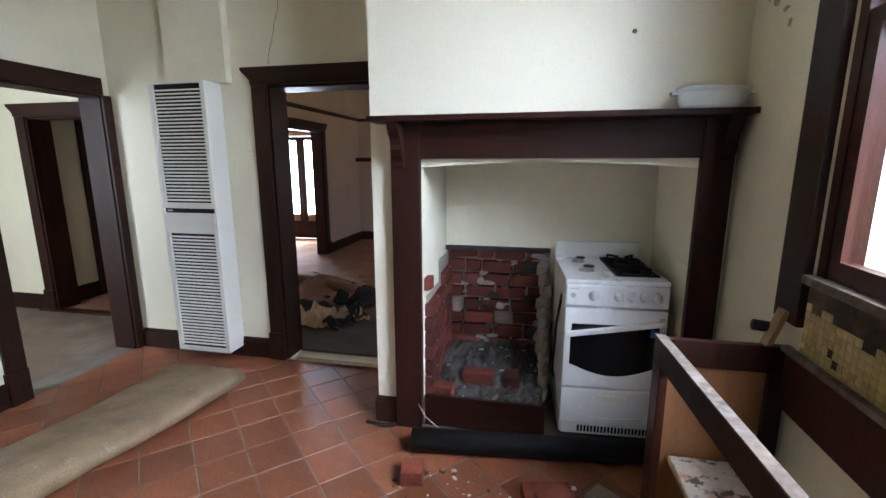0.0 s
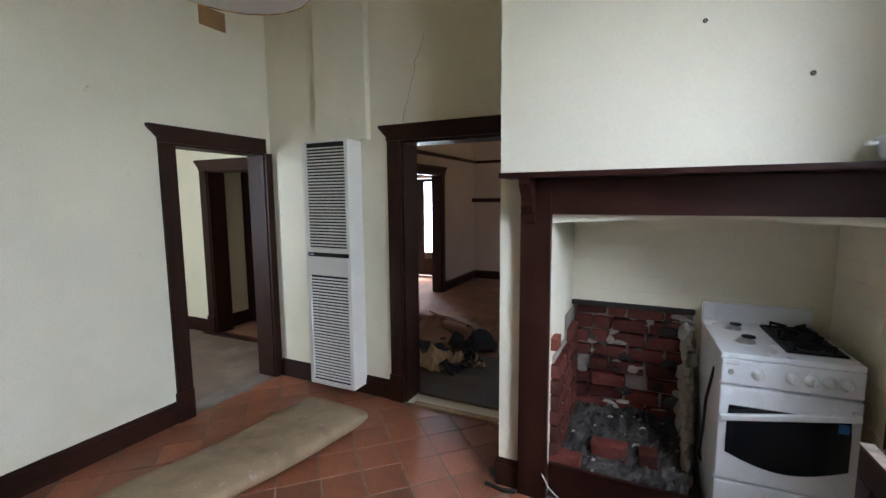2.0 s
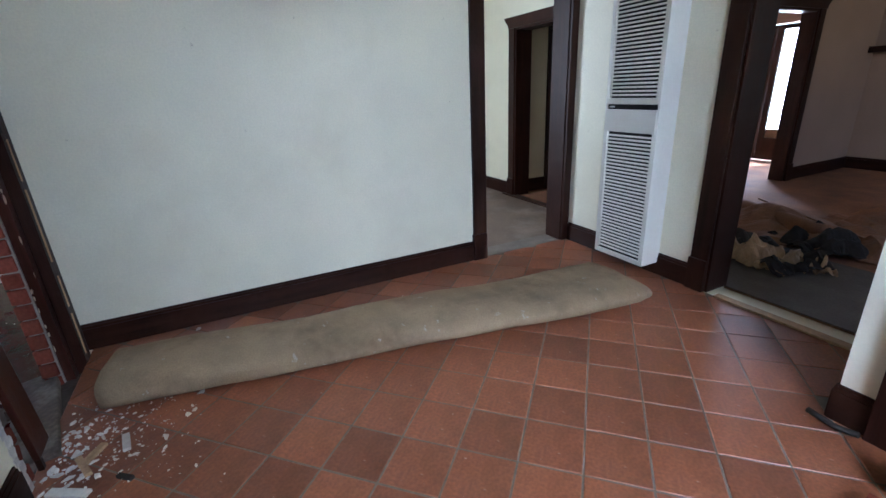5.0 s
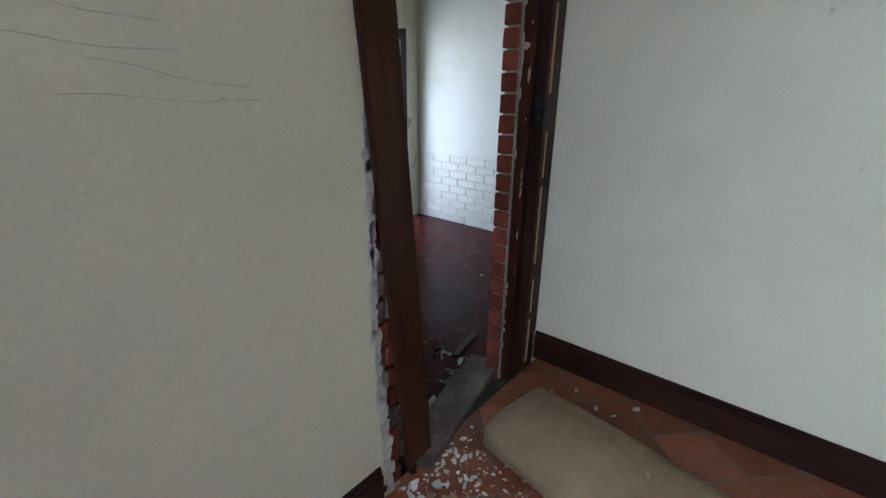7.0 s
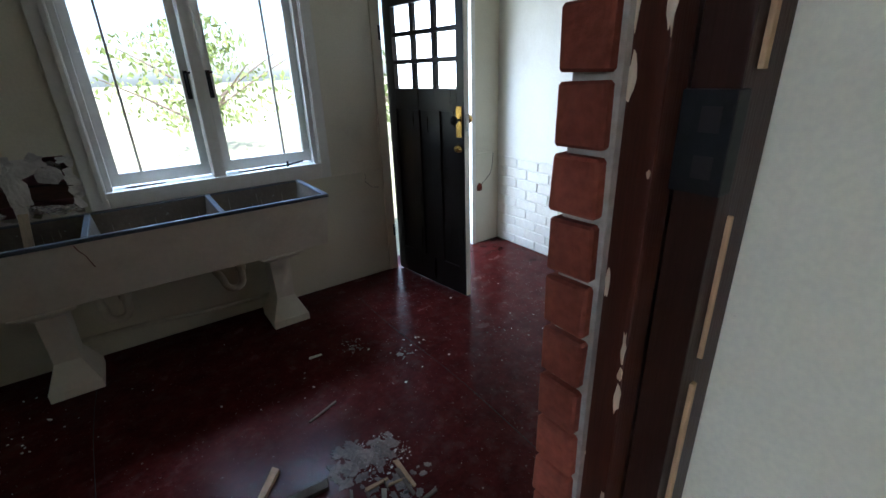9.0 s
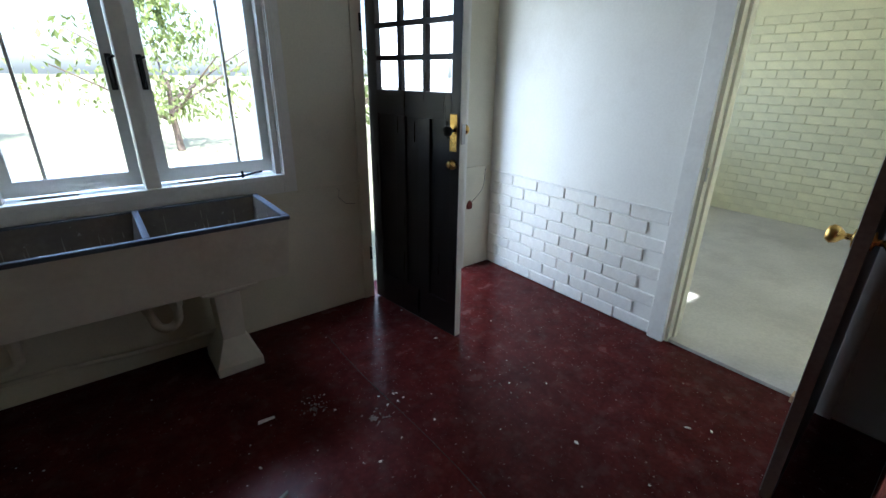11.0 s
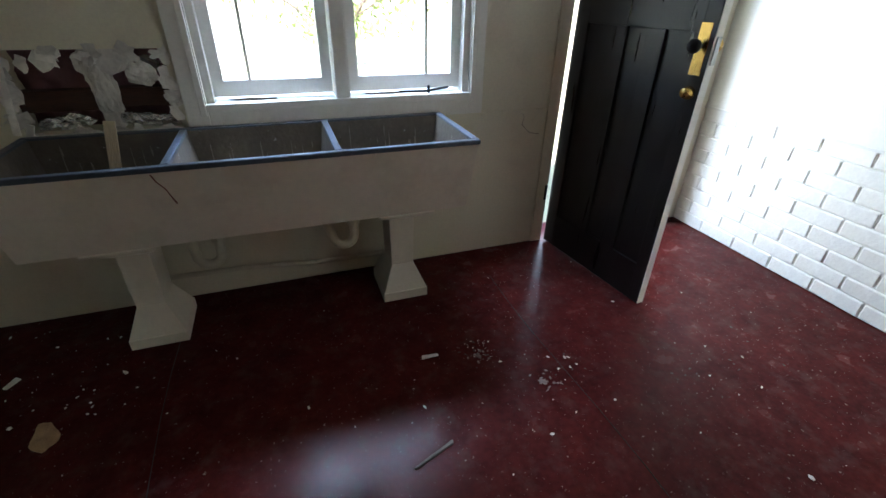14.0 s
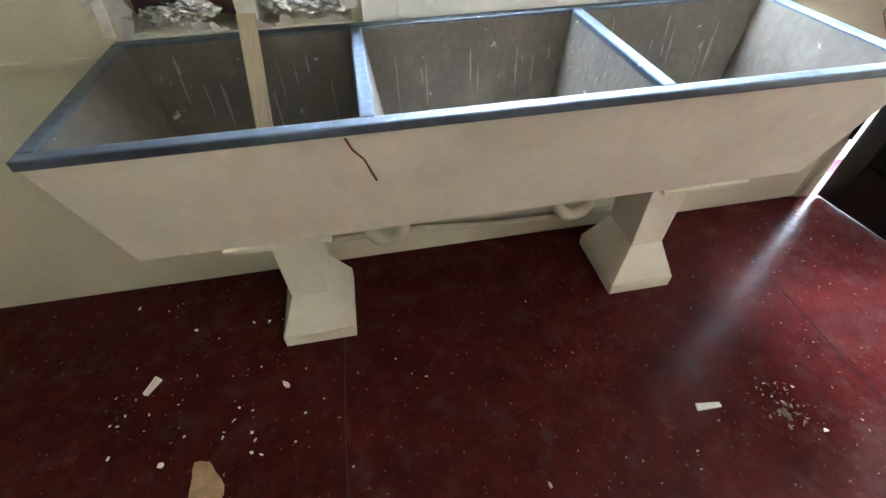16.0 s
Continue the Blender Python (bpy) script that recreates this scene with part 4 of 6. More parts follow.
for k in range(30):
    z = 0.15 + k * 0.06 + rnd.uniform(-0.03, 0.03)
    part("paint_flake", jagged(rnd.uniform(0.002, 0.007), rnd.uniform(0.006, 0.03), k, 0.0012, 11), "palewood", jamb).matrix_basis = pose(-2.1118, rnd.choice((-0.573, -0.531, -0.566)), z, 0, 0, 90)
for y, z, w, h_ in ((-0.566, 1.52, 0.013, 0.10), (-0.545, 1.56, 0.022, 0.022), (-0.57, 1.42, 0.008, 0.05), (-0.522, 1.45, 0.006, 0.04)):
    part("paint_flake", jagged(w, h_, int(z * 100), 0.0012, 16), "palewood", jamb, "bare patch of peeled paint").matrix_basis = pose(-2.1116, y - 0.008, z, 0, 0, 90)
# Broken plaster edge and exposed brick ends beside the board.
for k in range(24):
    z = LF + 0.02 + k * 0.086
    for x0, l in ((-1.196, 0.045), (-1.242, 0.05)):
        p = part("brick", rough_brick(l + rnd.uniform(-0.012, 0.006), 0.04, 0.066, k + l * 90), rnd.choice(("brick", "brick", "grim", "mortar")), jamb)
        p.location = (x0 + rnd.uniform(-0.004, 0.004), SY - 0.026 + rnd.uniform(-0.006, 0.006), z)
    for dz in (0.0, 0.045):
        low = max(0.0, 0.6 - z - dz) / 0.6
        q = part("plaster_edge", jagged(0.014 + rnd.uniform(0, 0.014), 0.034 + rnd.uniform(0, 0.012), k * 2 + dz * 50, 0.012), "plasterbit", jamb)
        q.location = (-1.171 - 0.04 * low + rnd.uniform(-0.006, 0.006), SY - 0.005, z + dz)
    if z < 0.62:
        part("plaster_edge", boxes(((-1.17 - 0.045 * (0.62 - z) / 0.62, SY - 0.03, z), (-1.169, SY - 0.0005, z + 0.086))), "cream", jamb)
part("loose_lath", sbox((-1.335, SY - 0.01, 0), (-1.312, SY + 0.01, 0.15), 0.003), "wood", jamb)
# Sill rubble.
single("threshold_plank", sbox((-0.42, -0.09, -0.045), (0.42, 0.09, 0.0), 0.012, 3), "grim", "splintered grey floor plank in the doorway", "plank").matrix_world = pose(-1.76, -0.60, 0.005, 4, -2, 14)
for x, y, l, r in ((-2.28, -0.93, 0.28, 12), (-2.06, -0.78, 0.32, 5), (-1.62, -0.78, 0.3, 25)):
    single("timber_strip", sbox((-l / 2, -0.02, 0), (l / 2, 0.02, 0.018), 0.004), "grim", "dirty splintered timber strip on the red floor", "timber", group="strips in the doorway").matrix_world = pose(x, y, LF, 0, 0, r)
single("doorway_fill", sbox((-2.2, -0.70, -0.3), (-1.35, SY + 0.02, -0.052), 0.01), "ash", "crumbled mortar and dust filling the doorway sill", "rubble", kind="stuff")
scatter(260, -2.2, -1.35, -1.45, -0.6, LF, 0.003, 0.014, "grey mortar crumb in the doorway", "crumbs in the doorway", dust, "mortar_crumb")
scatter(110, -2.15, -1.4, -1.25, -0.5, LF, 0.006, 0.034, "crumbled mortar chunk on the red floor", "rubble in the doorway", name="mortar_chunk")
scatter(70, -2.2, -1.4, -1.2, -0.48, LF, 0.008, 0.04, "grey mortar clump in the doorway", "rubble in the doorway", dust, "mortar_clump")

# ---- kitchen: marks on the walls ----
def crack(name, pts, r, label, mat="dark"):
    return single(name, tube(pts, r, 4, True), mat, label, "wall mark")


rc = random.Random(9)
x, pts = -0.99, []
for k in range(26):
    z = 2.19 + k * 0.024
    x += 0.0085 + rc.uniform(-0.012, 0.012)
    pts.append((x, NY - 0.0002, z))
crack("wall_crack", pts, [0.0022 * (1 - 0.5 * k / 26) for k in range(26)], "thin jagged crack in the plaster over the doorway")
for i, (xa, za, xb, zb) in enumerate(((-0.45, 1.52, -0.72, 1.49), (-0.45, 1.46, -0.74, 1.445), (-0.55, 1.375, -0.885, 1.36), (-0.60, 1.43, -0.86, 1.385))):
    crack("pencil_scuff", [(xa + (xb - xa) * k / 8, SY + 0.0003, za + (zb - za) * k / 8 + 0.004 * math.sin(k)) for k in range(9)], 0.0006, "faint grey scuff line on the plaster", "pencil")

for y, z, w_, h_, k in ((2.28, 2.13, 0.035, 0.02, 1), (2.2, 2.08, 0.025, 0.012, 2), (2.34, 2.16, 0.02, 0.012, 3), (2.1, 2.2, 0.05, 0.018, 4), (2.16, 2.02, 0.015, 0.02, 5)):
    single("water_stain", jagged(w_, h_, k + 60, 0.001, 18), "watermark", "brown water stain on the plaster beside the window", "wall mark").matrix_world = pose(EX - 0.0004, y, z, 0, 0, 90)
for x in (0.55, 0.66, 0.86, 1.05, 1.3):
    single("cup_hook", tube([(x, 2.437, 1.655), (x, 2.424, 1.655), (x, 2.418, 1.648), (x, 2.42, 1.64)], 0.0022, 6), "dark", "small dark hook screwed into the mantel frieze", "hook", group="hooks on the mantel")
for x, z in ((0.9, 2.36), (1.28, 2.1)):
    single("wall_plug", lathe([(0.001, 0.004), (0.008, 0.003), (0.011, 0)], 10), "grim", "small dirty screw hole in the plaster", "wall mark", group="screw holes on the breast").matrix_world = pose(x, 2.4705, z, 90)

# ---- north room ----
def heap(name, cx, cy, w, l, h, seed, mat, label, rz=0):
    bm = bmesh.new()
    n = 22
    g = [[None] * (n + 1) for _ in range(n + 1)]
    for i in range(n + 1):
        for j in range(n + 1):
            u, v = i / n - 0.5, j / n - 0.5
            q = Vector((u * 3.2 + seed, v * 1.7, seed))
            rag = 1 + 0.12 * noise.noise(Vector((i * 0.7, j * 0.7, seed)))
            z = h * (abs(noise.noise(q * 1.3)) * 1.6 + 0.4 * abs(noise.noise(q * 3.1))) * (1 - (2 * max(abs(u), abs(v))) ** 4 * 0.6)
            g[i][j] = bm.verts.new((u * w * rag, v * l * rag, 0.004 + max(z, 0)))
    for i in range(n):
        for j in range(n):
            bm.faces.new((g[i][j], g[i + 1][j], g[i + 1][j + 1], g[i][j + 1]))
    r = bmesh.ops.extrude_face_region(bm, geom=list(bm.faces))
    for v in [e for e in r["geom"] if isinstance(e, bmesh.types.BMVert)]:
        v.co.z += 0.006
    bmesh.ops.recalc_face_normals(bm, faces=bm.faces)
    ob = single(name, bm, mat, label, "underlay")
    ob.matrix_world = pose(cx, cy, -0.006, 0, 0, rz)
    return ob


heap("crumpled_carpet", -1.36, 4.81, 1.7, 0.9, 0.13, 2.0, "brownfloor", "crumpled brown carpet heaped on the floor", 12)
heap("crumpled_carpet", -0.55, 5.7, 1.6, 1.1, 0.20, 5.5, "brownfloor", "crumpled brown carpet heaped on the floor", -8)
heap("torn_underlay", -1.18, 4.07, 0.85, 0.42, 0.17, 8.2, "dark", "torn black felt underlay heap", -24)
heap("torn_underlay", -1.03, 4.59, 0.6, 0.5, 0.16, 3.3, "dark", "torn black felt underlay heap", -30)
heap("foam_scrap", -1.13, 3.91, 0.5, 0.36, 0.22, 6.1, "rawwood", "torn tan foam scrap", 5)
heap("foam_scrap", -0.8, 4.06, 0.2, 0.18, 0.12, 3.7, "rawwood", "torn tan foam scrap", 40)
fold = Vector((1.23, -0.51, 0))
fbm = tube([Vector((-2.32, 5.24, 0.07)) + fold * (k / 10) + Vector((0, 0, 0.018 * noise.noise(Vector((k * 0.9, 3.1, 0))))) for k in range(11)], 0.085, 14)
single("carpet_fold", fbm, "brownfloor", "brown carpet edge rolled back across the floor", "carpet", smooth=True)
single("carpet_flap", prism([(0, 0), (1.25, 0.1), (0.95, 0.5), (0.62, 0.55), (0.2, 0.35)], "z", 0, 0.012), "brownfloor", "brown carpet flap folded over the roll", "carpet").matrix_world = pose(-1.87, 5.19, 0.15, -16, 5, -18)
structure("floor_bare_patch", boxes(((-1.9, NY + 0.2, -0.01), (0.4, 4.35, -0.001))), "greyfloor", "bare dusty grey boards inside the doorway", "floor")
fd = thing("french_doors", "glazed dark timber double doors with leaded diamond panes", "door", (-4.318, 8.30, 0.0))
fd.matrix_world = fd.matrix_world @ Matrix.Diagonal((1, 1, 0.905, 1))
for k in range(2):
    x0 = k * 0.62
    leaf = part("door_leaf", boxes(((x0, 0, 0.02), (x0 + 0.09, 0.04, 2.22)), ((x0 + 0.55, 0, 0.02), (x0 + 0.615, 0.04, 2.22)), ((x0 + 0.09, 0, 0.02), (x0 + 0.55, 0.04, 0.40)), ((x0 + 0.09, 0, 2.15), (x0 + 0.55, 0.04, 2.22))), "wood", fd)
    part("pane", boxes(((x0 + 0.08, 0.018, 0.39), (x0 + 0.56, 0.022, 2.16))), "glass", leaf).visible_shadow = False
    for pts in ([(x0 + 0.09, 1.8), (x0 + 0.55, 1.8)], [(x0 + 0.09, 0.78), (x0 + 0.55, 0.78)], [(x0 + 0.32, 2.15), (x0 + 0.32, 1.8)], [(x0 + 0.32, 0.78), (x0 + 0.32, 0.4)], [(x0 + 0.32, 1.8), (x0 + 0.09, 1.28), (x0 + 0.32, 0.78)], [(x0 + 0.32, 1.8), (x0 + 0.55, 1.28), (x0 + 0.32, 0.78)]):
        part("lead_bar", tube([(p[0], 0.012, p[1]) for p in pts], 0.006, 5), "dark", leaf)
    part("curtain", boxes(((x0 + 0.08, 0.026, 0.4), (x0 + 0.56, 0.03, 0.55))), "carpet", leaf, "short brown net curtain")
structure("trim_french_frame", boxes(((-4.5, 8.26, 0), (-4.325, 8.38, 2.03)), ((-3.075, 8.26, 0), (-2.95, 8.38, 2.03))), "wood", "dark timber frame beside the glazed doors", "door frame")
sh = single("wall_shelf", sbox((-2.54, 8.31, 1.535), (-1.3, 8.495, 1.61), 0.005), "woodh", "dark timber shelf on the far wall", "shelf")

# ---- laundry: concrete trough ----
trough = thing("laundry_trough", "cream painted concrete laundry trough with three grey bowls", "laundry trough", (0, 0, LF))
TX0, TX1, TZ = -2.522, -0.842, 0.838
TZB = 0.505
part("front_panel", prism([(-2.677, TZ - 0.012), (-2.785, TZB), (-2.803, TZB), (-2.695, TZ - 0.012)], "x", TX0, TX1), "trough", trough, "cream painted front with a rust crack")
part("bottom_panel", boxes(((TX0, -3.17, TZB), (TX1, -2.803, TZB + 0.012))), "trough", trough)
for x0, x1 in ((TX0, TX0 + 0.014), (TX1 - 0.014, TX1)):
    part("end_panel", prism([(-2.695, TZ - 0.012), (-2.803, TZB + 0.012), (-3.17, TZB + 0.012), (-3.17, TZ - 0.012)], "x", x0, x1), "trough", trough)
tr_ = random.Random(21)
cuts = [TX0 + 0.014, -1.965, -1.395, TX1 - 0.014]
for k, (a, b) in enumerate(zip(cuts, cuts[1:])):
    bm = bmesh.new()
    a2, b2 = a + (0.013 if k else 0.012), b - (0.013 if k < 2 else 0.012)
    top = [(a2, -2.712), (b2, -2.712), (b2, -3.145), (a2, -3.145)]
    low = [(a2 + 0.04, -2.845), (b2 - 0.04, -2.845), (b2 - 0.04, -3.125), (a2 + 0.04, -3.125)]
    out = [(a, -2.697), (b, -2.697), (b, -3.168), (a, -3.168)]
    vo = [bm.verts.new((*p, TZ - 0.002)) for p in out]
    vt = [bm.verts.new((*p, TZ - 0.002)) for p in top]
    vl = [bm.verts.new((*p, TZB + 0.045)) for p in low]
    for r0, r1 in ((vo, vt), (vt, vl)):
        for i in range(4):
            bm.faces.new((r0[i], r0[(i + 1) % 4], r1[(i + 1) % 4], r1[i]))
    bm.faces.new(vl)
    bmesh.ops.recalc_face_normals(bm, faces=bm.faces)
    for f in bm.faces:
        if f.normal.z < 0 and abs(f.normal.z) > 0.5:
            f.normal_flip()
    bo = part("bowl", bm, "troughin", trough, "stained grey concrete bowl")
    part("plug_hole", lathe([(0.028, 0.048), (0.022, 0.05), (0.018, 0.046)], 16, ((a + b) / 2, -3.0, TZB)), "steel", bo)
    for q in range(9):
        x, l = a2 + 0.04 + (b2 - a2 - 0.08) * tr_.random(), tr_.uniform(0.02, 0.2)
        z1 = TZ - 0.02 - tr_.random() * 0.08
        d = part("lime_drip", jagged(tr_.uniform(0.0012, 0.004), l / 2, q + 7 * k, 0.0014, 12), "mortar", bo)
        d.matrix_basis = pose(x, -3.1415 + (TZ - z1 + l / 2) * 0.0715, z1 - l / 2, 4.1, 0, 0)
rim = [sbox((TX0 - 0.006, -2.698, TZ - 0.014), (TX1 + 0.006, -2.672, TZ + 0.006), 0.006, 3), sbox((TX0 - 0.006, -3.178, TZ - 0.012), (TX1 + 0.006, -3.146, TZ + 0.006), 0.006, 3),
       sbox((TX0 - 0.006, -3.146, TZ - 0.014), (TX0 + 0.026, -2.698, TZ + 0.006), 0.006, 3), sbox((TX1 - 0.026, -3.146, TZ - 0.014), (TX1 + 0.006, -2.698, TZ + 0.006), 0.006, 3),
       sbox((-1.979, -3.146, TZ - 0.014), (-1.951, -2.698, TZ + 0.006), 0.006, 3), sbox((-1.409, -3.146, TZ - 0.014), (-1.381, -2.698, TZ + 0.006), 0.006, 3)]
for bm in rim:
    part("rim", bm, "troughrim", trough, "chipped blue-grey rim")
part("rust_crack", tube([(-1.352, -2.680, TZ - 0.02), (-1.36, -2.690, TZ - 0.05), (-1.378, -2.701, TZ - 0.08), (-1.388, -2.713, TZ - 0.12), (-1.395, -2.72, TZ - 0.145)], 0.0028, 5), "brick", trough, "rusty crack")
for x0, x1 in ((-1.257, -1.032), (-2.36, -2.13)):
    xm = (x0 + x1) / 2
    ped = thing("trough_pedestal", "cream painted concrete pedestal under the trough", "pedestal", (xm, -2.976, LF), group="trough pedestals")
    hw = 0.112

    def frustum(w0, d0, z0, w1, d1, z1):
        bm = bmesh.new()
        lo = [bm.verts.new((sx * w0, sy * d0, z0)) for sx, sy in ((-1, -1), (1, -1), (1, 1), (-1, 1))]
        hi = [bm.verts.new((sx * w1, sy * d1, z1)) for sx, sy in ((-1, -1), (1, -1), (1, 1), (-1, 1))]
        bm.faces.new(lo[::-1])
        bm.faces.new(hi)
        for i in range(4):
            bm.faces.new((lo[i], lo[(i + 1) % 4], hi[(i + 1) % 4], hi[i]))
        return soft(bm, 0.005)
    part("base", frustum(hw, 0.132, 0, hw, 0.132, 0.05), "trough", ped)
    part("base_slope", frustum(hw - 0.002, 0.13, 0.05, 0.055, 0.08, 0.18), "trough", ped)
    part("shaft", frustum(0.055, 0.08, 0.18, 0.06, 0.085, 0.43), "trough", ped)
    part("capital", frustum(0.06, 0.085, 0.43, hw + 0.008, 0.195, 0.49), "trough", ped)
    part("cap_plate", frustum(hw + 0.012, 0.2, 0.49, hw + 0.012, 0.2, 0.504), "trough", ped)
for x in (-1.40, -1.98):
    trap = thing("waste_trap", "cream painted waste trap below the trough", "pipe", (x, -2.96, LF - 0.05), group="waste traps")
    part("bend", tube([(-0.05, 0, 0.56), (-0.05, 0, 0.42)] + [(-0.05 * math.cos(a), 0, 0.40 - 0.05 * math.sin(a)) for a in (0.3, 0.8, 1.3, 1.8, 2.3, 2.8)] + [(0.06, -0.03, 0.43), (0.075, -0.1, 0.44), (0.075, -0.19, 0.44)], 0.021, 12), "pipe", trap, smooth=True)
    part("nut", lathe([(0.03, 0), (0.03, 0.03)], 8, (-0.05, 0, 0.46), True), "pipe", trap)
single("wall_pipe", tube([(-1.15, -3.165, 0.06), (-1.5, -3.17, 0.05), (-1.8, -3.172, 0.02), (-2.1, -3.17, 0.01), (-2.26, -3.165, 0.02)], 0.013, 10), "pipe", "sagging cream painted pipe along the wall foot", "pipe", smooth=True)
single("drain_pipe", tube([(-1.32, -3.17, LF + 0.44), (-1.7, -3.172, LF + 0.43), (-2.2, -3.17, LF + 0.445)], 0.016, 10), "pipe", "cream painted waste pipe behind the trough", "pipe", smooth=True)
single("loose_batten", sbox((-0.02, -0.006, 0), (0.02, 0.006, 0.36), 0.003), "palewood", "pale timber batten leaning in the first bowl", "batten").matrix_world = pose(-1.13, -3.0, LF + 0.56, 18, -5, 0)
single("plaster_flake", lump((0.06, 0.03, 0.012), 70), "plasterbit", "torn plasterboard piece lying in the bowl", "debris").matrix_world = pose(-1.18, -2.93, LF + 0.551)
single("plaster_flake", lump((0.03, 0.02, 0.012), 71), "plasterbit", "torn plasterboard piece lying in the bowl", "debris").matrix_world = pose(-1.33, -2.93, LF + 0.551)

# ---- laundry: casement window ----
w2 = thing("window_2", "white painted timber casement window, two sashes slightly ajar", "window", (0, LS, 0), kind="structure")
X0, X1, Z0, Z1 = -2.68, -1.50, 0.83, 2.03
for a, b in (((X0 - 0.075, 0, 0.74), (X0 + 0.0, 0.022, Z1 + 0.08)), ((X1, 0, 0.74), (X1 + 0.085, 0.022, Z1 + 0.08)), ((X0, 0, 0.74), (X1, 0.022, Z0)), ((X0, 0, Z1), (X1, 0.022, Z1 + 0.08))):
    part("casing_board", sbox(a, b, 0.004), "frame", w2)
part("casing_bead", sbox((X0 - 0.03, 0.022, 0.80), (X0 - 0.005, 0.034, Z1), 0.003), "frame", w2)
part("casing_bead", sbox((X1 + 0.005, 0.022, 0.80), (X1 + 0.03, 0.034, Z1), 0.003), "frame", w2)
part("window_sill", sbox((X0 - 0.01, -0.15, 0.815), (X1 + 0.01, 0.03, 0.845), 0.005), "frame", w2)
part("window_frame", boxes(((X0, -0.14, 0.845), (X0 + 0.03, 0.0, Z1)), ((X1 - 0.03, -0.14, 0.845), (X1, 0.0, Z1)), ((X0 + 0.03, -0.14, Z1 - 0.03), (X1 - 0.03, 0.0, Z1))), "frame", w2)
part("mullion", soft(boxes(((-2.10, -0.14, 0.83), (-2.035, 0.012, Z1))), 0.008, 2), "frame", w2)
for x0, x1 in ((-2.65, -2.105), (-2.03, -1.53)):
    y0 = -0.09
    s = part("sash", boxes(((x0, y0, 0.86), (x0 + 0.045, y0 + 0.04, 2.0)), ((x1 - 0.045, y0, 0.86), (x1, y0 + 0.04, 2.0)), ((x0 + 0.045, y0, 0.86), (x1 - 0.045, y0 + 0.04, 0.925)), ((x0 + 0.045, y0, 1.955), (x1 - 0.045, y0 + 0.04, 2.0))), "frame", w2)
    g = x0 + 0.045 + (x1 - x0 - 0.09) * (0.27 if x0 < -2.2 else 0.74)
    part("glazing_bar", boxes(((g - 0.006, y0 + 0.01, 0.925), (g + 0.006, y0 + 0.034, 1.955))), "frame", s)
    part("glazing_bar", boxes(((x0 + 0.045, y0 + 0.01, 1.84), (x1 - 0.045, y0 + 0.034, 1.855))), "frame", s)
    part("pane", boxes(((x0 + 0.04, y0 + 0.018, 0.92), (x1 - 0.04, y0 + 0.022, 1.96))), "glass", s).visible_shadow = False
    cx = x1 - 0.02 if x0 < -2.2 else x0 + 0.02
    c = part("catch", tube([(cx, y0 + 0.045, 1.30), (cx, y0 + 0.06, 1.33), (cx, y0 + 0.06, 1.42), (cx - 0.02, y0 + 0.075, 1.43)], 0.006, 8), "black", s, "black casement catch", True)
    part("catch_plate", sbox((cx - 0.012, y0 + 0.04, 1.29), (cx + 0.012, y0 + 0.046, 1.44), 0.002), "black", c)
    part("dirt_line", lump((0.1, 0.006, 0.006), 80 + x0, 1, 2), "grim", w2, "mould and dead leaves on the sill").location = ((x0 + x1) / 2 + 0.1, -0.03, 0.846)
part("casement_stay", tube([(-2.33, 0.005, 0.86), (-2.45, 0.03, 0.862), (-2.58, -0.01, 0.868)], 0.006, 6), "black", w2, "black iron casement stay")
part("stay_pin", tube([(-2.47, 0.02, 0.85), (-2.47, 0.02, 0.885)], 0.007, 6), "black", w2)

# ---- laundry: hole in the wall lining ----
hole = thing("wall_hole", "torn hole in the wall lining with studs and foil showing", "wall damage", (0, LS, 0), kind="structure")
bm = bmesh.new()
g = [[bm.verts.new((-1.42 + 0.60 * i / 24, -0.13 + 0.03 * noise.noise(Vector((i * 0.5, j * 0.6, 2))) + 0.02 * noise.noise(Vector((i * 1.3, j * 1.4, 7))), 0.72 + 0.37 * j / 16)) for j in range(17)] for i in range(25)]
for i in range(24):
    for j in range(16):
        bm.faces.new((g[i][j], g[i][j + 1], g[i + 1][j + 1], g[i + 1][j]))
part("sarking", bm, "pinkfoil", hole, "dull pink crumpled sarking", True)
part("nogging", sbox((-1.388, -0.10, 0.84), (-1.165, -0.03, 0.915), 0.004), "darkstud", hole)
part("nogging", sbox((-1.115, -0.10, 0.835), (-0.855, -0.03, 0.912), 0.004), "darkstud", hole)
part("stud", sbox((-1.165, -0.12, 0.75), (-1.115, -0.02, 1.08), 0.004), "plasterbit", hole, "pale torn lining strip on the stud")
for x, s in ((-1.27, 1), (-1.0, 2), (-1.33, 3), (-0.94, 4), (-1.22, 5)):
    part("foil_sheet", lump((0.06, 0.02, 0.03), s * 7 + 30, 1, 4), "foil", hole, "crumpled silver foil").location = (x, -0.05, 0.752 + 0.01 * s % 0.03)
for q, (sx, sz, x, z, r) in enumerate(((0.10, 0.075, -1.205, 0.97, 20), (0.045, 0.10, -1.165, 0.83, 8), (0.05, 0.05, -1.285, 0.93, -15))):
    part("torn_lining", lump((sx, 0.012, sz), q * 5 + 81, 1, 4), "plasterbit", hole, "torn grey-white lining paper hanging over the hole").matrix_basis = pose(x, -0.012 + 0.006 * q, z, 0, r, 0)
part("foil_sheet", lump((0.05, 0.015, 0.04), 55, 1, 3), "foil", hole, "crumpled silver foil").location = (-1.30, -0.09, 0.96)
hr = random.Random(12)
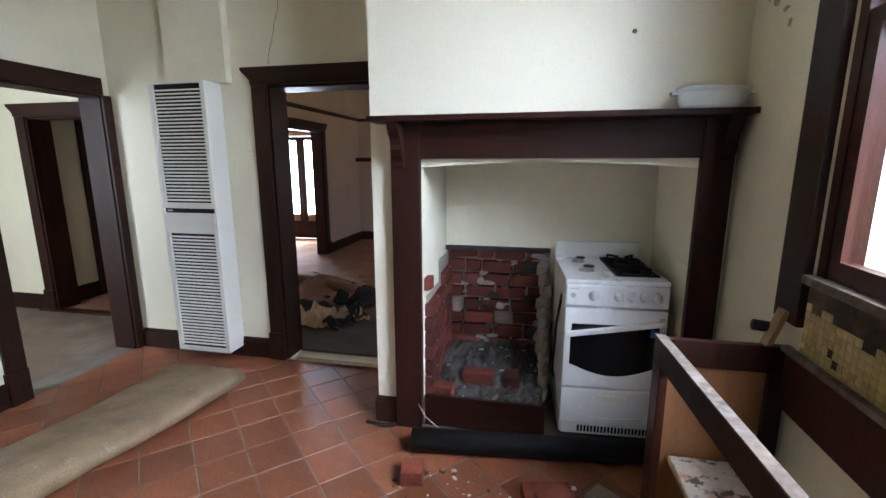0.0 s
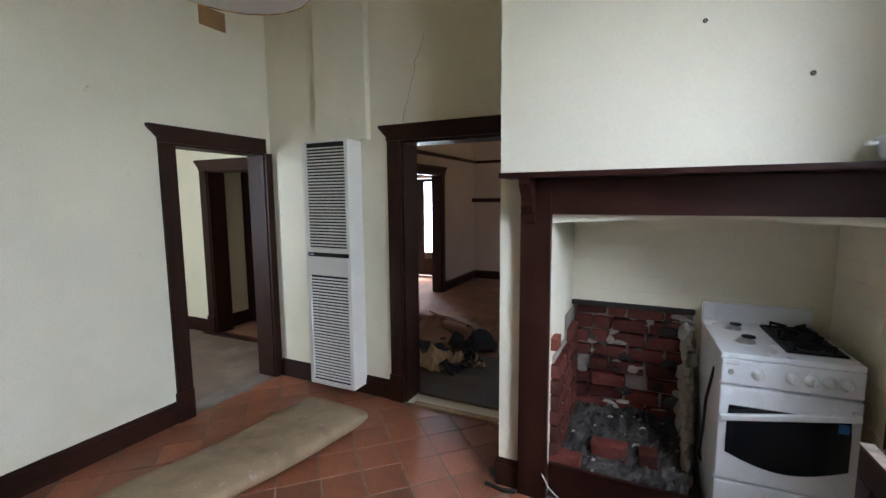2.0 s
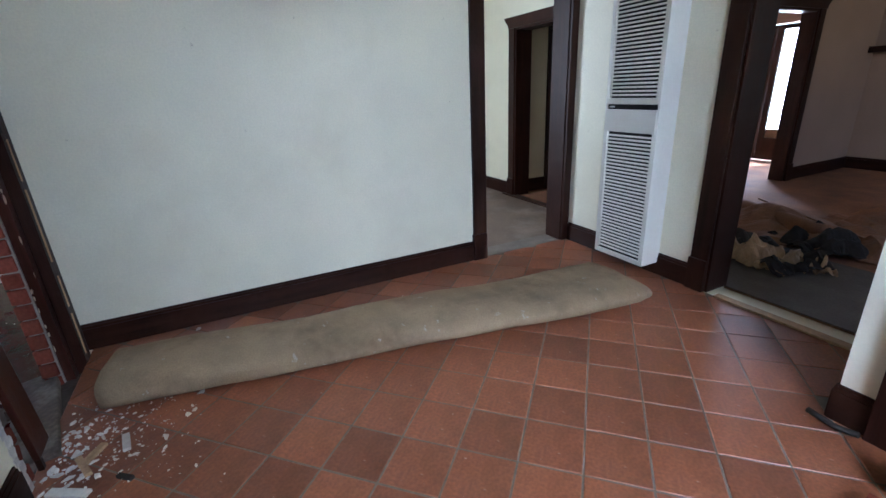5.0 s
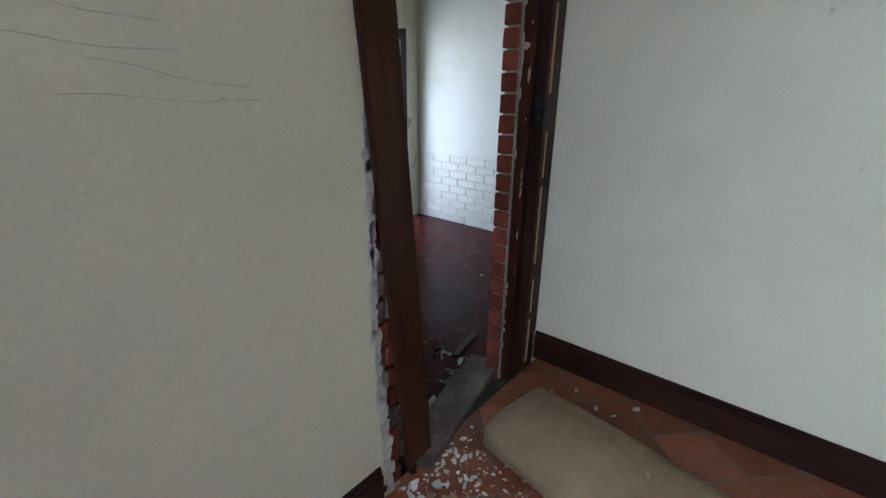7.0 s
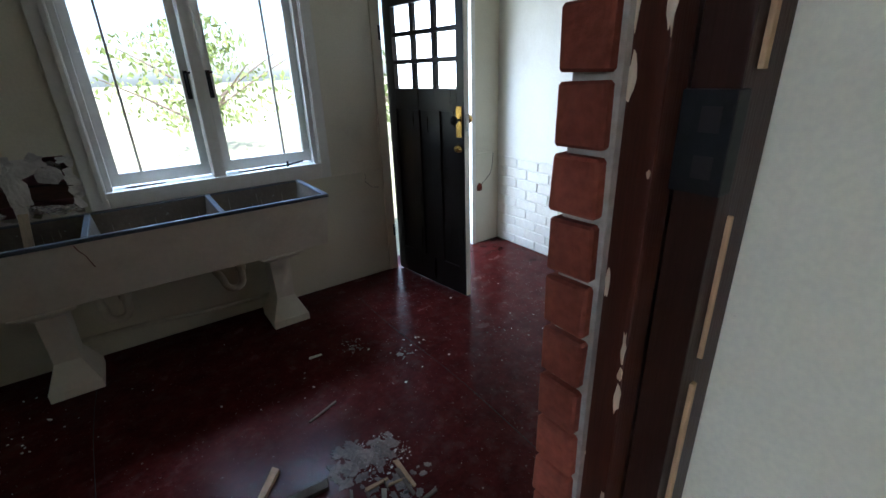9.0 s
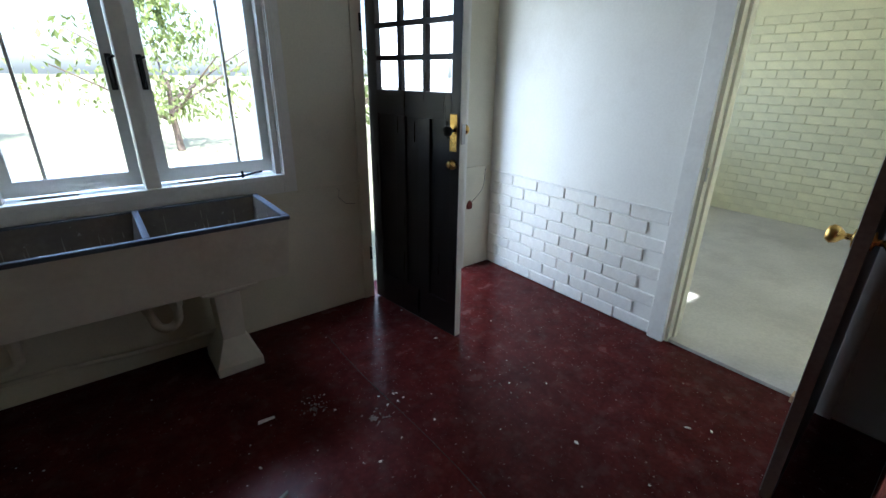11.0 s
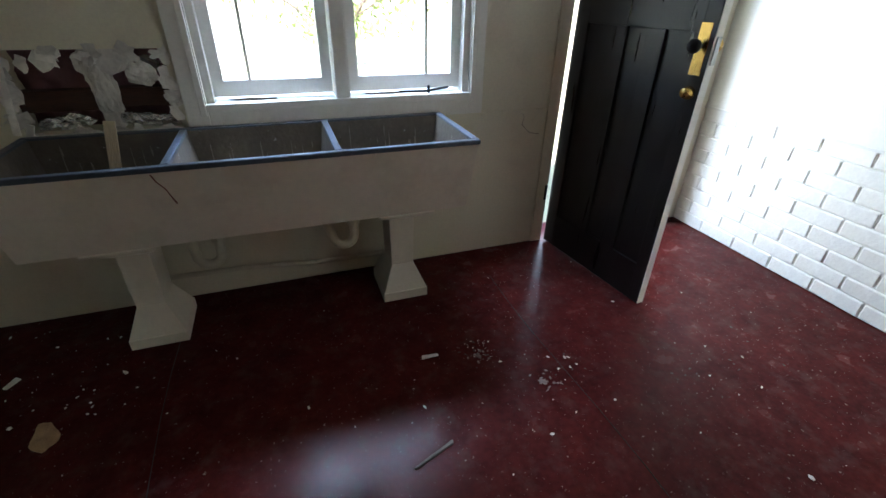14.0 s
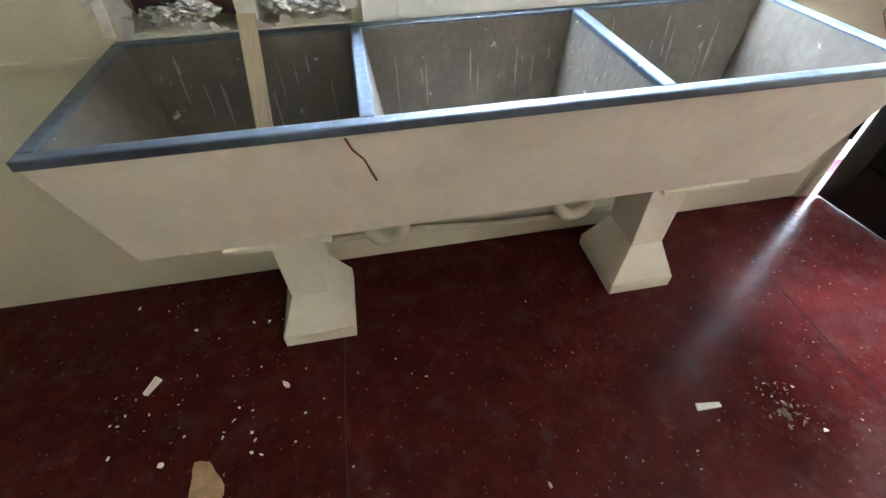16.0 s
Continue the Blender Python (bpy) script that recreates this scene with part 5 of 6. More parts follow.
for k in range(40):
    u = k / 40
    side = k % 4
    x, z = {0: (-1.39 + 0.53 * hr.random(), 1.06 - 0.04 * hr.random()), 1: (-1.39 + 0.53 * hr.random(), 0.755), 2: (-1.39, 0.76 + 0.29 * hr.random()), 3: (-0.85, 0.76 + 0.29 * hr.random())}[side]
    f = part("torn_flap", jagged(0.02 + 0.035 * hr.random(), 0.015 + 0.035 * hr.random(), k + 100, 0.003), "plasterbit", hole)
    f.matrix_basis = pose(x, 0.0, z - 0.01, hr.uniform(-25, 25), 0, hr.uniform(-15, 15))
for x, z, l, r in ((-0.845, 0.9, 0.28, -8), (-0.855, 0.735, 0.14, -22), (-1.12, 0.748, 0.54, 90)):
    f = part("torn_strip", sbox((-0.012, -0.004, -l / 2), (0.012, 0.006, l / 2), 0.003), "plasterbit", hole)
    f.matrix_basis = pose(x, 0.006, z, 0, r, 0)

# ---- laundry: back door ----
bd = thing("door_1", "black-brown panelled back door with nine panes, standing open", "door", (-3.24, -3.175, LF + 0.012), 97.2, kind="structure")
DL, DH, T = 0.755, 1.94, 0.04
px0, px1, pz0, pz1 = 0.085, 0.69, 1.365, 1.86
part("stile", sbox((0, 0, 0), (px0, T, DH), 0.003), "doorpaint", bd)
part("stile", sbox((px1, 0, 0), (DL - 0.003, T, DH), 0.003), "doorpaint", bd)
part("top_rail", sbox((px0, 0, pz1), (px1, T, DH), 0.003), "doorpaint", bd)
part("lock_rail", sbox((px0, 0, 1.23), (px1, T, pz0), 0.003), "doorpaint", bd)
part("bottom_rail", sbox((px0, 0, 0), (px1, T, 0.2), 0.003), "doorpaint", bd)
pw = (px1 - px0) / 3
for k in (1, 2):
    part("muntin", sbox((px0 + k * pw - 0.045, 0, 0.2), (px0 + k * pw + 0.045, T, 1.23), 0.003), "doorpaint", bd)
    part("glazing_bar", sbox((px0 + k * pw - 0.014, 0.004, pz0), (px0 + k * pw + 0.014, T - 0.004, pz1), 0.003), "doorpaint", bd)
    zz = pz0 + k * (pz1 - pz0) / 3
    part("glazing_bar", sbox((px0, 0.004, zz - 0.014), (px1, T - 0.004, zz + 0.014), 0.003), "doorpaint", bd)
for k in range(3):
    part("panel", soft(boxes(((px0 + k * pw + (0.045 if k else 0) - 0.002, 0.013, 0.19), (px0 + (k + 1) * pw - (0.045 if k < 2 else 0) + 0.002, T - 0.013, 1.24))), 0.003), "doorpaint", bd)
    for j in range(3):
        part("pane", boxes(((px0 + k * pw + 0.012, 0.018, pz0 + j * (pz1 - pz0) / 3 + 0.012), (px0 + (k + 1) * pw - 0.012, 0.022, pz0 + (j + 1) * (pz1 - pz0) / 3 - 0.012))), "glass", bd).visible_shadow = False
part("door_edge", boxes(((DL - 0.003, 0.0, 0), (DL, T, DH))), "frame", bd, "white painted leading edge")
plate = part("lock_plate", soft(boxes(((0.685, -0.004, 1.08), (0.735, 0.0, 1.265))), 0.004, 1), "brass", bd, "polished brass lock plate")
kn = part("door_knob", lathe([(0.008, 0), (0.008, 0.02), (0.024, 0.03), (0.028, 0.045), (0.02, 0.058), (0.001, 0.062)], 20), "black", bd, "dark round knob", True)
kn.matrix_basis = pose(0.71, -0.004, 1.185, 90)
kn = part("deadlock", lathe([(0.026, 0), (0.026, 0.012), (0.02, 0.03), (0.017, 0.034), (0.001, 0.034)], 20), "brass", bd, "brass deadlock", True)
kn.matrix_basis = pose(0.71, 0, 1.015, 90)
part("latch_case", sbox((DL, 0.008, 1.12), (DL + 0.006, 0.032, 1.22), 0.002), "steel", bd)
kn = part("door_knob", lathe([(0.008, 0), (0.008, 0.02), (0.024, 0.03), (0.028, 0.045), (0.02, 0.058), (0.001, 0.062)], 20), "brass", bd, smooth=True)
kn.matrix_basis = pose(0.71, T, 1.185, -90)
bf = thing("trim_back_door", "cream painted back door frame", "door frame", (0, LS, 0), kind="structure")
part("frame_post", sbox((-3.226, -0.14, LF), (-3.155, 0.012, 1.95), 0.004), "laundry", bf)
part("frame_post", sbox((-4.05, -0.14, LF), (-4.01, 0.012, 1.95), 0.004), "frame", bf)
part("frame_head", sbox((-4.01, -0.14, 1.905), (-3.226, 0.012, 1.95), 0.004), "laundry", bf)
for z in (0.2, 1.6):
    part("hinge", tube([(-3.21, 0.02, z), (-3.21, 0.02, z + 0.09)], 0.008, 8), "black", bf)
single("broken_brick_corner", lump((0.03, 0.012, 0.045), 61, 1, 2), "brick", "patch of bare red brick where plaster broke off", "wall damage", kind="structure").location = (-4.10, LS, 0.40)
crack("wall_crack", [(-4.26, LS, 0.72), (-4.25, LS, 0.66), (-4.245, LS, 0.58), (-4.22, LS, 0.53), (-4.17, LS, 0.49), (-4.12, LS, 0.45)], 0.0025, "thin crack down the wall corner")
crack("wall_crack", [(-2.99, LS, 0.735), (-3.02, LS, 0.70), (-3.01, LS, 0.66), (-3.06, LS, 0.61), (-3.12, LS, 0.60)], 0.0012, "fine crack in the wall lining")
# Cover strips of the sheet lining.
for n_, a, b in (("trim_dado_strip", (-3.155, LS, 0.722), (-2.76, LS + 0.008, 0.738)), ("trim_dado_strip", (-0.88, LS, 0.705), (LE, LS + 0.01, 0.722)), ("trim_dado_strip", (-4.31, LS, 0.715), (-4.05, LS + 0.008, 0.73)), ("trim_cover_strip", (-3.215, LS, 1.95), (-3.2, LS + 0.01, LCEIL)), ("trim_sheet_joint", (-3.155, LS, 1.48), (-2.76, LS + 0.002, 1.484)), ("trim_cover_strip", (-4.10, LS, 1.95), (-4.085, LS + 0.008, LCEIL))):
    structure(n_, sbox(a, b, 0.002), "laundry", "narrow cream cover strip on the wall lining", "trim")

# ---- laundry: west wall and shed door ----
structure("wall_west_lining", boxes(((LW - 0.012, LS, 0.685), (LW, -1.752, LCEIL)), ((LW - 0.012, -1.752, 2.05), (LW, LN, LCEIL)), ((LW - 0.012, -0.86, LF), (LW, LN, 2.05))), "white", "white painted sheet lining above the brick dado", "wall lining")
structure("trim_dado_top", sbox((LW - 0.002, LS, 0.678), (LW + 0.008, -1.752, 0.692), 0.003), "frame", "thin white strip on top of the brick dado", "trim")
sf = thing("trim_shed_door", "white painted door frame to the shed", "door frame", kind="structure")
for y0, y1 in ((-1.752, -1.66), (-0.95, -0.86)):
    part("frame_board", sbox((LW - 0.012, y0, LF), (LW + 0.02, y1, 2.05), 0.004), "frame", sf)
part("frame_board", sbox((LW - 0.012, -1.66, 1.95), (LW + 0.02, -0.95, 2.05), 0.004), "frame", sf)
part("frame_lining", boxes(((LW - 0.16, -1.675, LF), (LW - 0.012, -1.64, 1.95)), ((LW - 0.16, -0.97, LF), (LW - 0.012, -0.94, 1.95))), "laundry", sf)
part("door_stop", sbox((LW - 0.10, -1.64, LF), (LW - 0.06, -1.625, 1.95), 0.003), "laundry", sf)
part("strike", boxes(((LW - 0.03, -1.641, 0.88), (LW - 0.012, -1.637, 0.95))), "steel", sf)
part("door_sill", sbox((LW - 0.16, -1.64, LF - 0.01), (LW - 0.02, -0.97, LF + 0.02), 0.006), "concrete", sf)
part("sill_block", sbox((LW - 0.03, -1.02, LF), (LW + 0.03, -0.97, LF + 0.04), 0.004), "rawwood", sf)
sd = thing("door_2", "dark shed door with brass knobs, opened against the brick wall", "door", (-4.28, -0.955, LF + 0.012), 3.5, kind="structure")
part("leaf", sbox((0, 0, 0), (0.715, 0.036, 1.95), 0.003), "doorpaint", sd)
part("leaf_face", boxes(((0.01, -0.003, 0.01), (0.705, 0.0, 1.94))), "frame", sd, "white painted face")
part("door_edge", boxes(((0.715, 0.0, 0), (0.719, 0.036, 1.95))), "hallfloor", sd, "greyed bare edge")
for y, r in ((-0.003, 90), (0.036, -90)):
    kn = part("door_knob", lathe([(0.03, 0), (0.03, 0.004), (0.01, 0.008), (0.01, 0.025), (0.026, 0.04), (0.03, 0.055), (0.022, 0.068), (0.001, 0.072)], 20), "brass", sd, "round brass knob", True)
    kn.matrix_basis = pose(0.655, y, 1.005, r)

# ---- laundry: floor debris ----
def sliver(x, y, l, w, r, mat, label, name, z=LF, h=0.008):
    bm = soft(prism([(-l / 2, -w / 2), (l / 2, -w * 0.25), (l / 2 * 0.96, w * 0.4), (-l / 2 * 0.9, w / 2)], "z", 0, h), 0.002, 1)
    single(name, bm, mat, label, "debris").matrix_world = pose(x, y, z, 0, 0, r)


sliver(-1.76, -1.68, 0.2, 0.035, 50, "rawwood", "split timber offcut on the red floor", "timber_offcut", h=0.02)
sliver(-1.87, -1.57, 0.2, 0.045, -5, "grim", "dirty timber offcut on the red floor", "timber_offcut", h=0.018)
sliver(-2.1, -1.96, 0.17, 0.014, 20, "grim", "thin timber splinter on the red floor", "splinter")
sliver(-2.0, -1.42, 0.15, 0.012, 70, "grim", "thin timber splinter on the red floor", "splinter")
sliver(-1.6, -1.3, 0.14, 0.02, 30, "grim", "thin timber splinter on the red floor", "splinter")
sliver(-1.9, -1.15, 0.22, 0.03, 15, "grim", "dirty timber offcut on the red floor", "timber_offcut", h=0.015)
sliver(-2.229, -2.409, 0.075, 0.022, 175, "plasterbit", "white plaster lath piece on the red floor", "plaster_sliver", h=0.006)
sliver(-0.64, -2.78, 0.06, 0.03, 60, "plasterbit", "white plaster piece on the red floor", "plaster_sliver", h=0.006)
sp = random.Random(21)
for k in range(28):
    sliver(sp.uniform(-2.25, -1.45), sp.uniform(-1.5, -0.75), sp.uniform(0.05, 0.2), sp.uniform(0.008, 0.022), sp.uniform(0, 180), sp.choice(("grim", "grim", "mortar", "rawwood")), "dirty timber splinter in the doorway rubble", "splinter")
cb = [(0.07 * math.cos(a) * (0.55 + 0.12 * math.sin(3 * a)), 0.07 * math.sin(a) * (1 + 0.1 * math.cos(5 * a))) for a in [k * math.tau / 20 for k in range(20)]]
single("cardboard_scrap", prism(cb, "z", 0, 0.004), "rawwood", "torn tan cardboard scrap on the red floor", "cardboard").matrix_world = pose(-0.85, -2.46, LF, 0, 0, 20)
scatter(70, -3.9, -0.3, -3.0, -0.95, LF, 0.003, 0.011, "tiny plaster crumb on the red floor", "crumbs on the laundry floor", name="plaster_crumb")
scatter(45, -1.15, -0.5, -3.1, -2.5, LF, 0.003, 0.014, "flaked plaster crumb under the wall hole", "crumbs below the hole", name="plaster_crumb")
scatter(14, -4.2, -3.4, -3.1, -1.8, LF, 0.004, 0.012, "grey leaf litter clump by the door", "litter by the back door", dust, "litter_clump")
scatter(280, -2.31, -2.08, -1.68, -1.48, LF, 0.0015, 0.006, "white plaster powder crumb on the red floor", "powder patch on the laundry floor", name="powder_crumb")
scatter(40, -2.5, -2.4, -2.44, -2.31, LF, 0.0012, 0.004, "pale dust crumb on the red floor", "dust patch on the laundry floor", name="dust_crumb")
pp = random.Random(77)
for cx, cy, rad, n_, big in ((-2.14, -1.6, 0.16, 46, 0.11), (-2.2, -1.42, 0.17, 40, 0.06), (-2.43, -2.35, 0.06, 16, 0.022), (-2.62, -2.13, 0.09, 16, 0.026), (-1.95, -1.2, 0.25, 40, 0.05)):
    for k in range(n_):
        a_, q_ = pp.random() * math.tau, pp.random() ** 0.8 * rad
        w_ = big * (1.0 if k == 0 else pp.uniform(0.08, 0.4))
        if k == 0:
            q_ = 0
        ob = single("dried_plaster_spill", jagged(w_, w_ * pp.uniform(0.5, 0.8), 500 + k + int(rad * 1000), 0.0022, 22), "crust", "flat crust of dried pale plaster on the red floor", "debris", group="plaster crusts on the laundry floor")
        ob.matrix_world = pose(cx + q_ * math.cos(a_), cy + q_ * math.sin(a_) * 0.7, LF + 0.0013 + 0.0001 * (k % 7), 90, 0, 0) @ Matrix.Rotation(pp.random() * 3, 4, "Y")
rx = random.Random(5)
for k in range(3):
    x0 = (-1.22, -2.74, 0.1)[k]
    crack("floor_joint", [(x0 + 0.012 * math.sin(j), LS + 0.3 + j * 0.24, LF + 0.0003) for j in range(10)], 0.0018, "scored joint line in the red floor", "dark")
for x, y, r_, n_ in ((-2.45, -2.36, 0.10, 40), (-2.05, -1.3, 0.22, 90), (-2.75, -2.15, 0.12, 40), (-3.4, -2.0, 0.3, 40), (-2.2, -0.95, 0.25, 60)):
    for _ in range(n_):
        a, q = rx.random() * math.tau, rx.random() ** 0.7 * r_
        ob = new("dust_crumb", rx.choice(dust + bits[:2]))
        s_ = rx.uniform(0.002, 0.008)
        ob.matrix_world = pose(x + q * math.cos(a), y + q * math.sin(a), LF - 0.001, 0, 0, rx.uniform(0, 360)) @ Matrix.Diagonal((s_ * 1.5, s_, s_ * 0.3, 1))
        tagged(ob, "flat crumb of dry dust on the red floor", "debris", "dust on the laundry floor")

# ---- outdoors: bushes beyond the laundry window ----
def bush(name, x, y, h, w, seed, label, count=900):
    th = thing(name, label, "tree", (x, y, -0.45))
    r = random.Random(seed)
    part("trunk", tube([(0, 0, 0), (0.05, 0.02, h * 0.25), (0.02, 0.1, h * 0.5)], [0.09, 0.07, 0.04], 8), "bark", th)
    for k in range(6):
        a = k * 1.05 + r.random()
        part("limb", tube([(0.03, 0.05, h * (0.2 + 0.05 * k)), (math.cos(a) * w * 0.25, math.sin(a) * w * 0.25, h * (0.45 + 0.05 * k)), (math.cos(a) * w * 0.42, math.sin(a) * w * 0.42, h * (0.6 + 0.05 * k))], [0.04, 0.025, 0.012], 6), "bark", th)
    bm = bmesh.new()
    for k in range(count):
        a, u, q = r.random() * math.tau, r.random(), r.random() ** 0.5
        z = h * (0.22 + 0.78 * u)
        rad = w * 0.5 * math.sin(math.pi * (0.15 + 0.8 * u)) * q * (0.8 + 1.1 * noise.noise(Vector((math.cos(a) * 1.7, math.sin(a) * 1.7, u * 4 + seed))))
        c = Vector((math.cos(a) * rad, math.sin(a) * rad, z))
        m = Matrix.Translation(c) @ Euler((r.random() * 3, r.random() * 3, r.random() * 6)).to_matrix().to_4x4()
        s = 0.05 + 0.07 * r.random()
        vs = [bm.verts.new(m @ Vector(p)) for p in ((-s, 0, 0), (0, -s * 0.45, 0.01), (s, 0, 0), (0, s * 0.45, 0.01))]
        bm.faces.new(vs)
    part("crown", bm, "leaf", th)


bush("garden_tree", -3.6, -13.5, 3.3, 5.2, 1, "leafy green garden tree in the yard", 1700)
bush("garden_tree", -7.5, -12.0, 2.6, 3.0, 2, "leafy green garden tree in the yard", 900)
bush("garden_tree", 1.0, -17.0, 4.2, 4.6, 3, "leafy green garden tree in the yard", 2000)

# ---- pieces: terracotta floor tiles ----
floor_k = bpy.data.objects["floor_kitchen"]
T45, GAP = 0.24, 0.008
OX, OY = -0.607, 0.697


def clip(poly, axis, bound, keep):
    out = []
    for p, q in zip(poly, poly[1:] + poly[:1]):
        a, b = (p[axis] - bound) * keep, (q[axis] - bound) * keep
        if a >= 0:
            out.append(p)
        if a * b < 0:
            f = a / (a - b)
            out.append((p[0] + (q[0] - p[0]) * f, p[1] + (q[1] - p[1]) * f))
    return out


half = T45 / 2 - GAP / 2
sq = [(half * math.sqrt(2), 0), (0, half * math.sqrt(2)), (-half * math.sqrt(2), 0), (0, -half * math.sqrt(2))]


def tile_mesh(poly):
    bm = prism(poly, "z", -0.02, 0.0)
    return mesh_of("tile", soft(bm, 0.0025, 1), "tile")


whole = tile_mesh(sq)
step = T45 / math.sqrt(2)
tr = random.Random(3)
for i in range(-40, 41):
    for j in range(-40, 41):
        cx, cy = OX + (i - j) * step, OY + step + (i + j) * step
        if not (WX - 0.17 < cx < EX + 0.17 and SY - 0.17 < cy < NY + 0.17):
            continue
        poly = [(cx + p[0], cy + p[1]) for p in sq]
        for axis, bound, keep in ((0, WX, 1), (0, EX, -1), (1, SY - 0.02, 1), (1, NY, -1)):
            poly = clip(poly, axis, bound, keep) if poly else poly
        if cx > 0.0 and poly:
            poly = clip(poly, 1, 2.46, -1)
        if len(poly) < 3:
            continue
        area = abs(sum(p[0] * q[1] - q[0] * p[1] for p, q in zip(poly, poly[1:] + poly[:1]))) / 2
        if area < 0.002:
            continue
        t_ = new("tile", whole if area > 0.98 * (2 * half) ** 2 else tile_mesh([(p[0] - cx, p[1] - cy) for p in poly]))
        t_.parent = floor_k
        t_.matrix_basis = pose(cx, cy, tr.uniform(-0.001, 0.0008), tr.uniform(-0.25, 0.25), tr.uniform(-0.25, 0.25), 0)

# ---- pieces: bricks ----
CO = 0.086


def bricks(parent, spots, size, mat, sets=4, jitter=0.003, bev=0.004):
    kinds = []
    for k in range(sets):
        bm = sbox(tuple(-v / 2 for v in size), tuple(v / 2 for v in size), bev, 1)
        for v in bm.verts:
            v.co += Vector((noise.noise(v.co * 20 + Vector((k * 5, 0, 0))), noise.noise(v.co * 20 + Vector((0, k * 5, 0))), noise.noise(v.co * 20 + Vector((0, 0, k * 5))))) * jitter
        kinds.append(mesh_of("brick", bm, mat))
    r = random.Random(len(spots))
    for x, y, z in spots:
        b = new("brick", r.choice(kinds))
        b.parent = parent
        b.location = (x, y, z)


core = bpy.data.objects["wall_brick_skin"]
# Jamb and the laundry face beside it.
spots, heads = [], []
for c in range(24):
    z = LF + 0.043 + c * CO
    for k in range(9):
        x = -2.20 - k * 0.24 - (0.12 if c % 2 else 0)
        if x > LW + 0.12:
            spots.append((x, LN + 0.036, z))
    if c % 2:
        heads.append((-2.138, LN + 0.036, z))
bricks(core, spots, (0.23, 0.072, 0.076), "brick")
bricks(core, heads, (0.108, 0.072, 0.076), "brick")
dado = bpy.data.objects["wall_laundry_west"]
spots = [(LW - 0.03, -3.08 + k * 0.24 + (0.12 if c % 2 else 0), LF + 0.043 + c * CO) for c in range(9) for k in range(6) if -3.08 + k * 0.24 + (0.12 if c % 2 else 0) + 0.118 < -1.75]
bricks(dado, spots, (0.056, 0.2315, 0.0785), "paintbrick", 5, 0.003, 0.005)
bricks(dado, [(LW - 0.03, -3.142, LF + 0.043 + c * CO) for c in range(1, 9, 2)], (0.056, 0.113, 0.080), "paintbrick", 3, 0.003, 0.004)
shed = bpy.data.objects["wall_shed_west"]
spots = [(-7.70, -3.2 + k * 0.24 + (0.12 if c % 2 else 0), LF + 0.056 + c * CO) for c in range(24) for k in range(12)]
bricks(shed, spots, (0.016, 0.2355, 0.082), "shedbrick", 4, 0.002, 0.004)

# ---- pieces: firebox ----
fire = thing("firebox", "sooty broken red brick firebox in the alcove", "fireplace", kind="structure")
fire.matrix_world = Matrix.Translation((0.032, 0, 0)) @ Matrix.Diagonal((0.92, 1, 1, 1))
part("mortar_bed", boxes(((0.235, 3.2, 0.0), (1.03, 3.24, 0.94)), ((0.218, 2.56, 0.0), (0.27, 3.2, 0.76)), ((0.218, 2.9, 0.76), (0.27, 3.2, 0.90))), "mortar", fire, "crumbling pale mortar")
part("lintel_edge", sbox((0.24, 3.13, 0.925), (1.03, 3.165, 0.955), 0.006), "dark", fire, "near-black plaster edge above the bricks")
for k in range(9):
    part("mortar_lump", lump((0.05, 0.06 + 0.02 * (k % 3), 0.06), 22 + k, 1, 2), "mortar", fire).matrix_basis = pose(0.985 + 0.012 * (k % 3), 3.13 - 0.012 * k, 0.78 - 0.075 * k)
    part("mortar_lump", lump((0.035, 0.09, 0.05), 52 + k, 1, 2), "mortar", fire).matrix_basis = pose(1.0, 2.75 + 0.04 * k, 0.10 + 0.06 * k)
fr = random.Random(8)


def fire_brick(at, size, seed, mat="sootbrick"):
    bm = sbox(tuple(-v / 2 for v in size), tuple(v / 2 for v in size), 0.007, 2)
    for v in bm.verts:
        v.co += Vector([noise.noise(v.co * 16 + Vector((seed * 3, a, 0))) * 0.009 for a in (0, 4, 9)])
    b = part("brick", bm, mat, fire)
    b.matrix_basis = pose(*at, fr.uniform(-1.5, 1.5), fr.uniform(-1.5, 1.5), fr.uniform(-1.5, 1.5))


s = 0
for c in range(10):
    z = 0.07 + c * 0.093
    x = 0.27 + (0.0 if c % 2 else -0.09)
    while x < 1.0:
        l = fr.choice((0.215, 0.215, 0.11))
        if x + l / 2 > 0.25 and fr.random() > 0.13:
            xa, xb = max(x, 0.29), min(x + l, 1.02)
            if xb - xa > 0.05:
                fire_brick(((xa + xb) / 2, 3.19 + fr.uniform(-0.015, 0.015), z), (xb - xa, 0.07, 0.076), s)
        x += l + 0.018
        s += 1
for c in range(9):
    z = 0.07 + c * 0.088
    y = 2.53 + (0.0 if c % 2 else -0.06)
    while y < 3.14:
        l = 0.215
        ya, yb = max(y, 2.52), min(y + l, 3.16)
        if yb - ya > 0.05 and not (c == 8 and y < 2.7):
            fire_brick((0.272, (ya + yb) / 2, z), (0.075, yb - ya, 0.075), s + 300)
        y += l + 0.014
        s += 1
fire_brick((0.262, 2.56, 0.84), (0.08, 0.1, 0.07), 77, "brick")
for x, y, l, w in ((0.58, 2.72, 0.2, 0.1), (0.8, 2.72, 0.1, 0.1), (0.34, 2.56, 0.2, 0.08)):
    fire_brick((x, y, 0.215 if w == 0.1 else 0.19), (l, w, 0.07), s + 60 + x * 10)
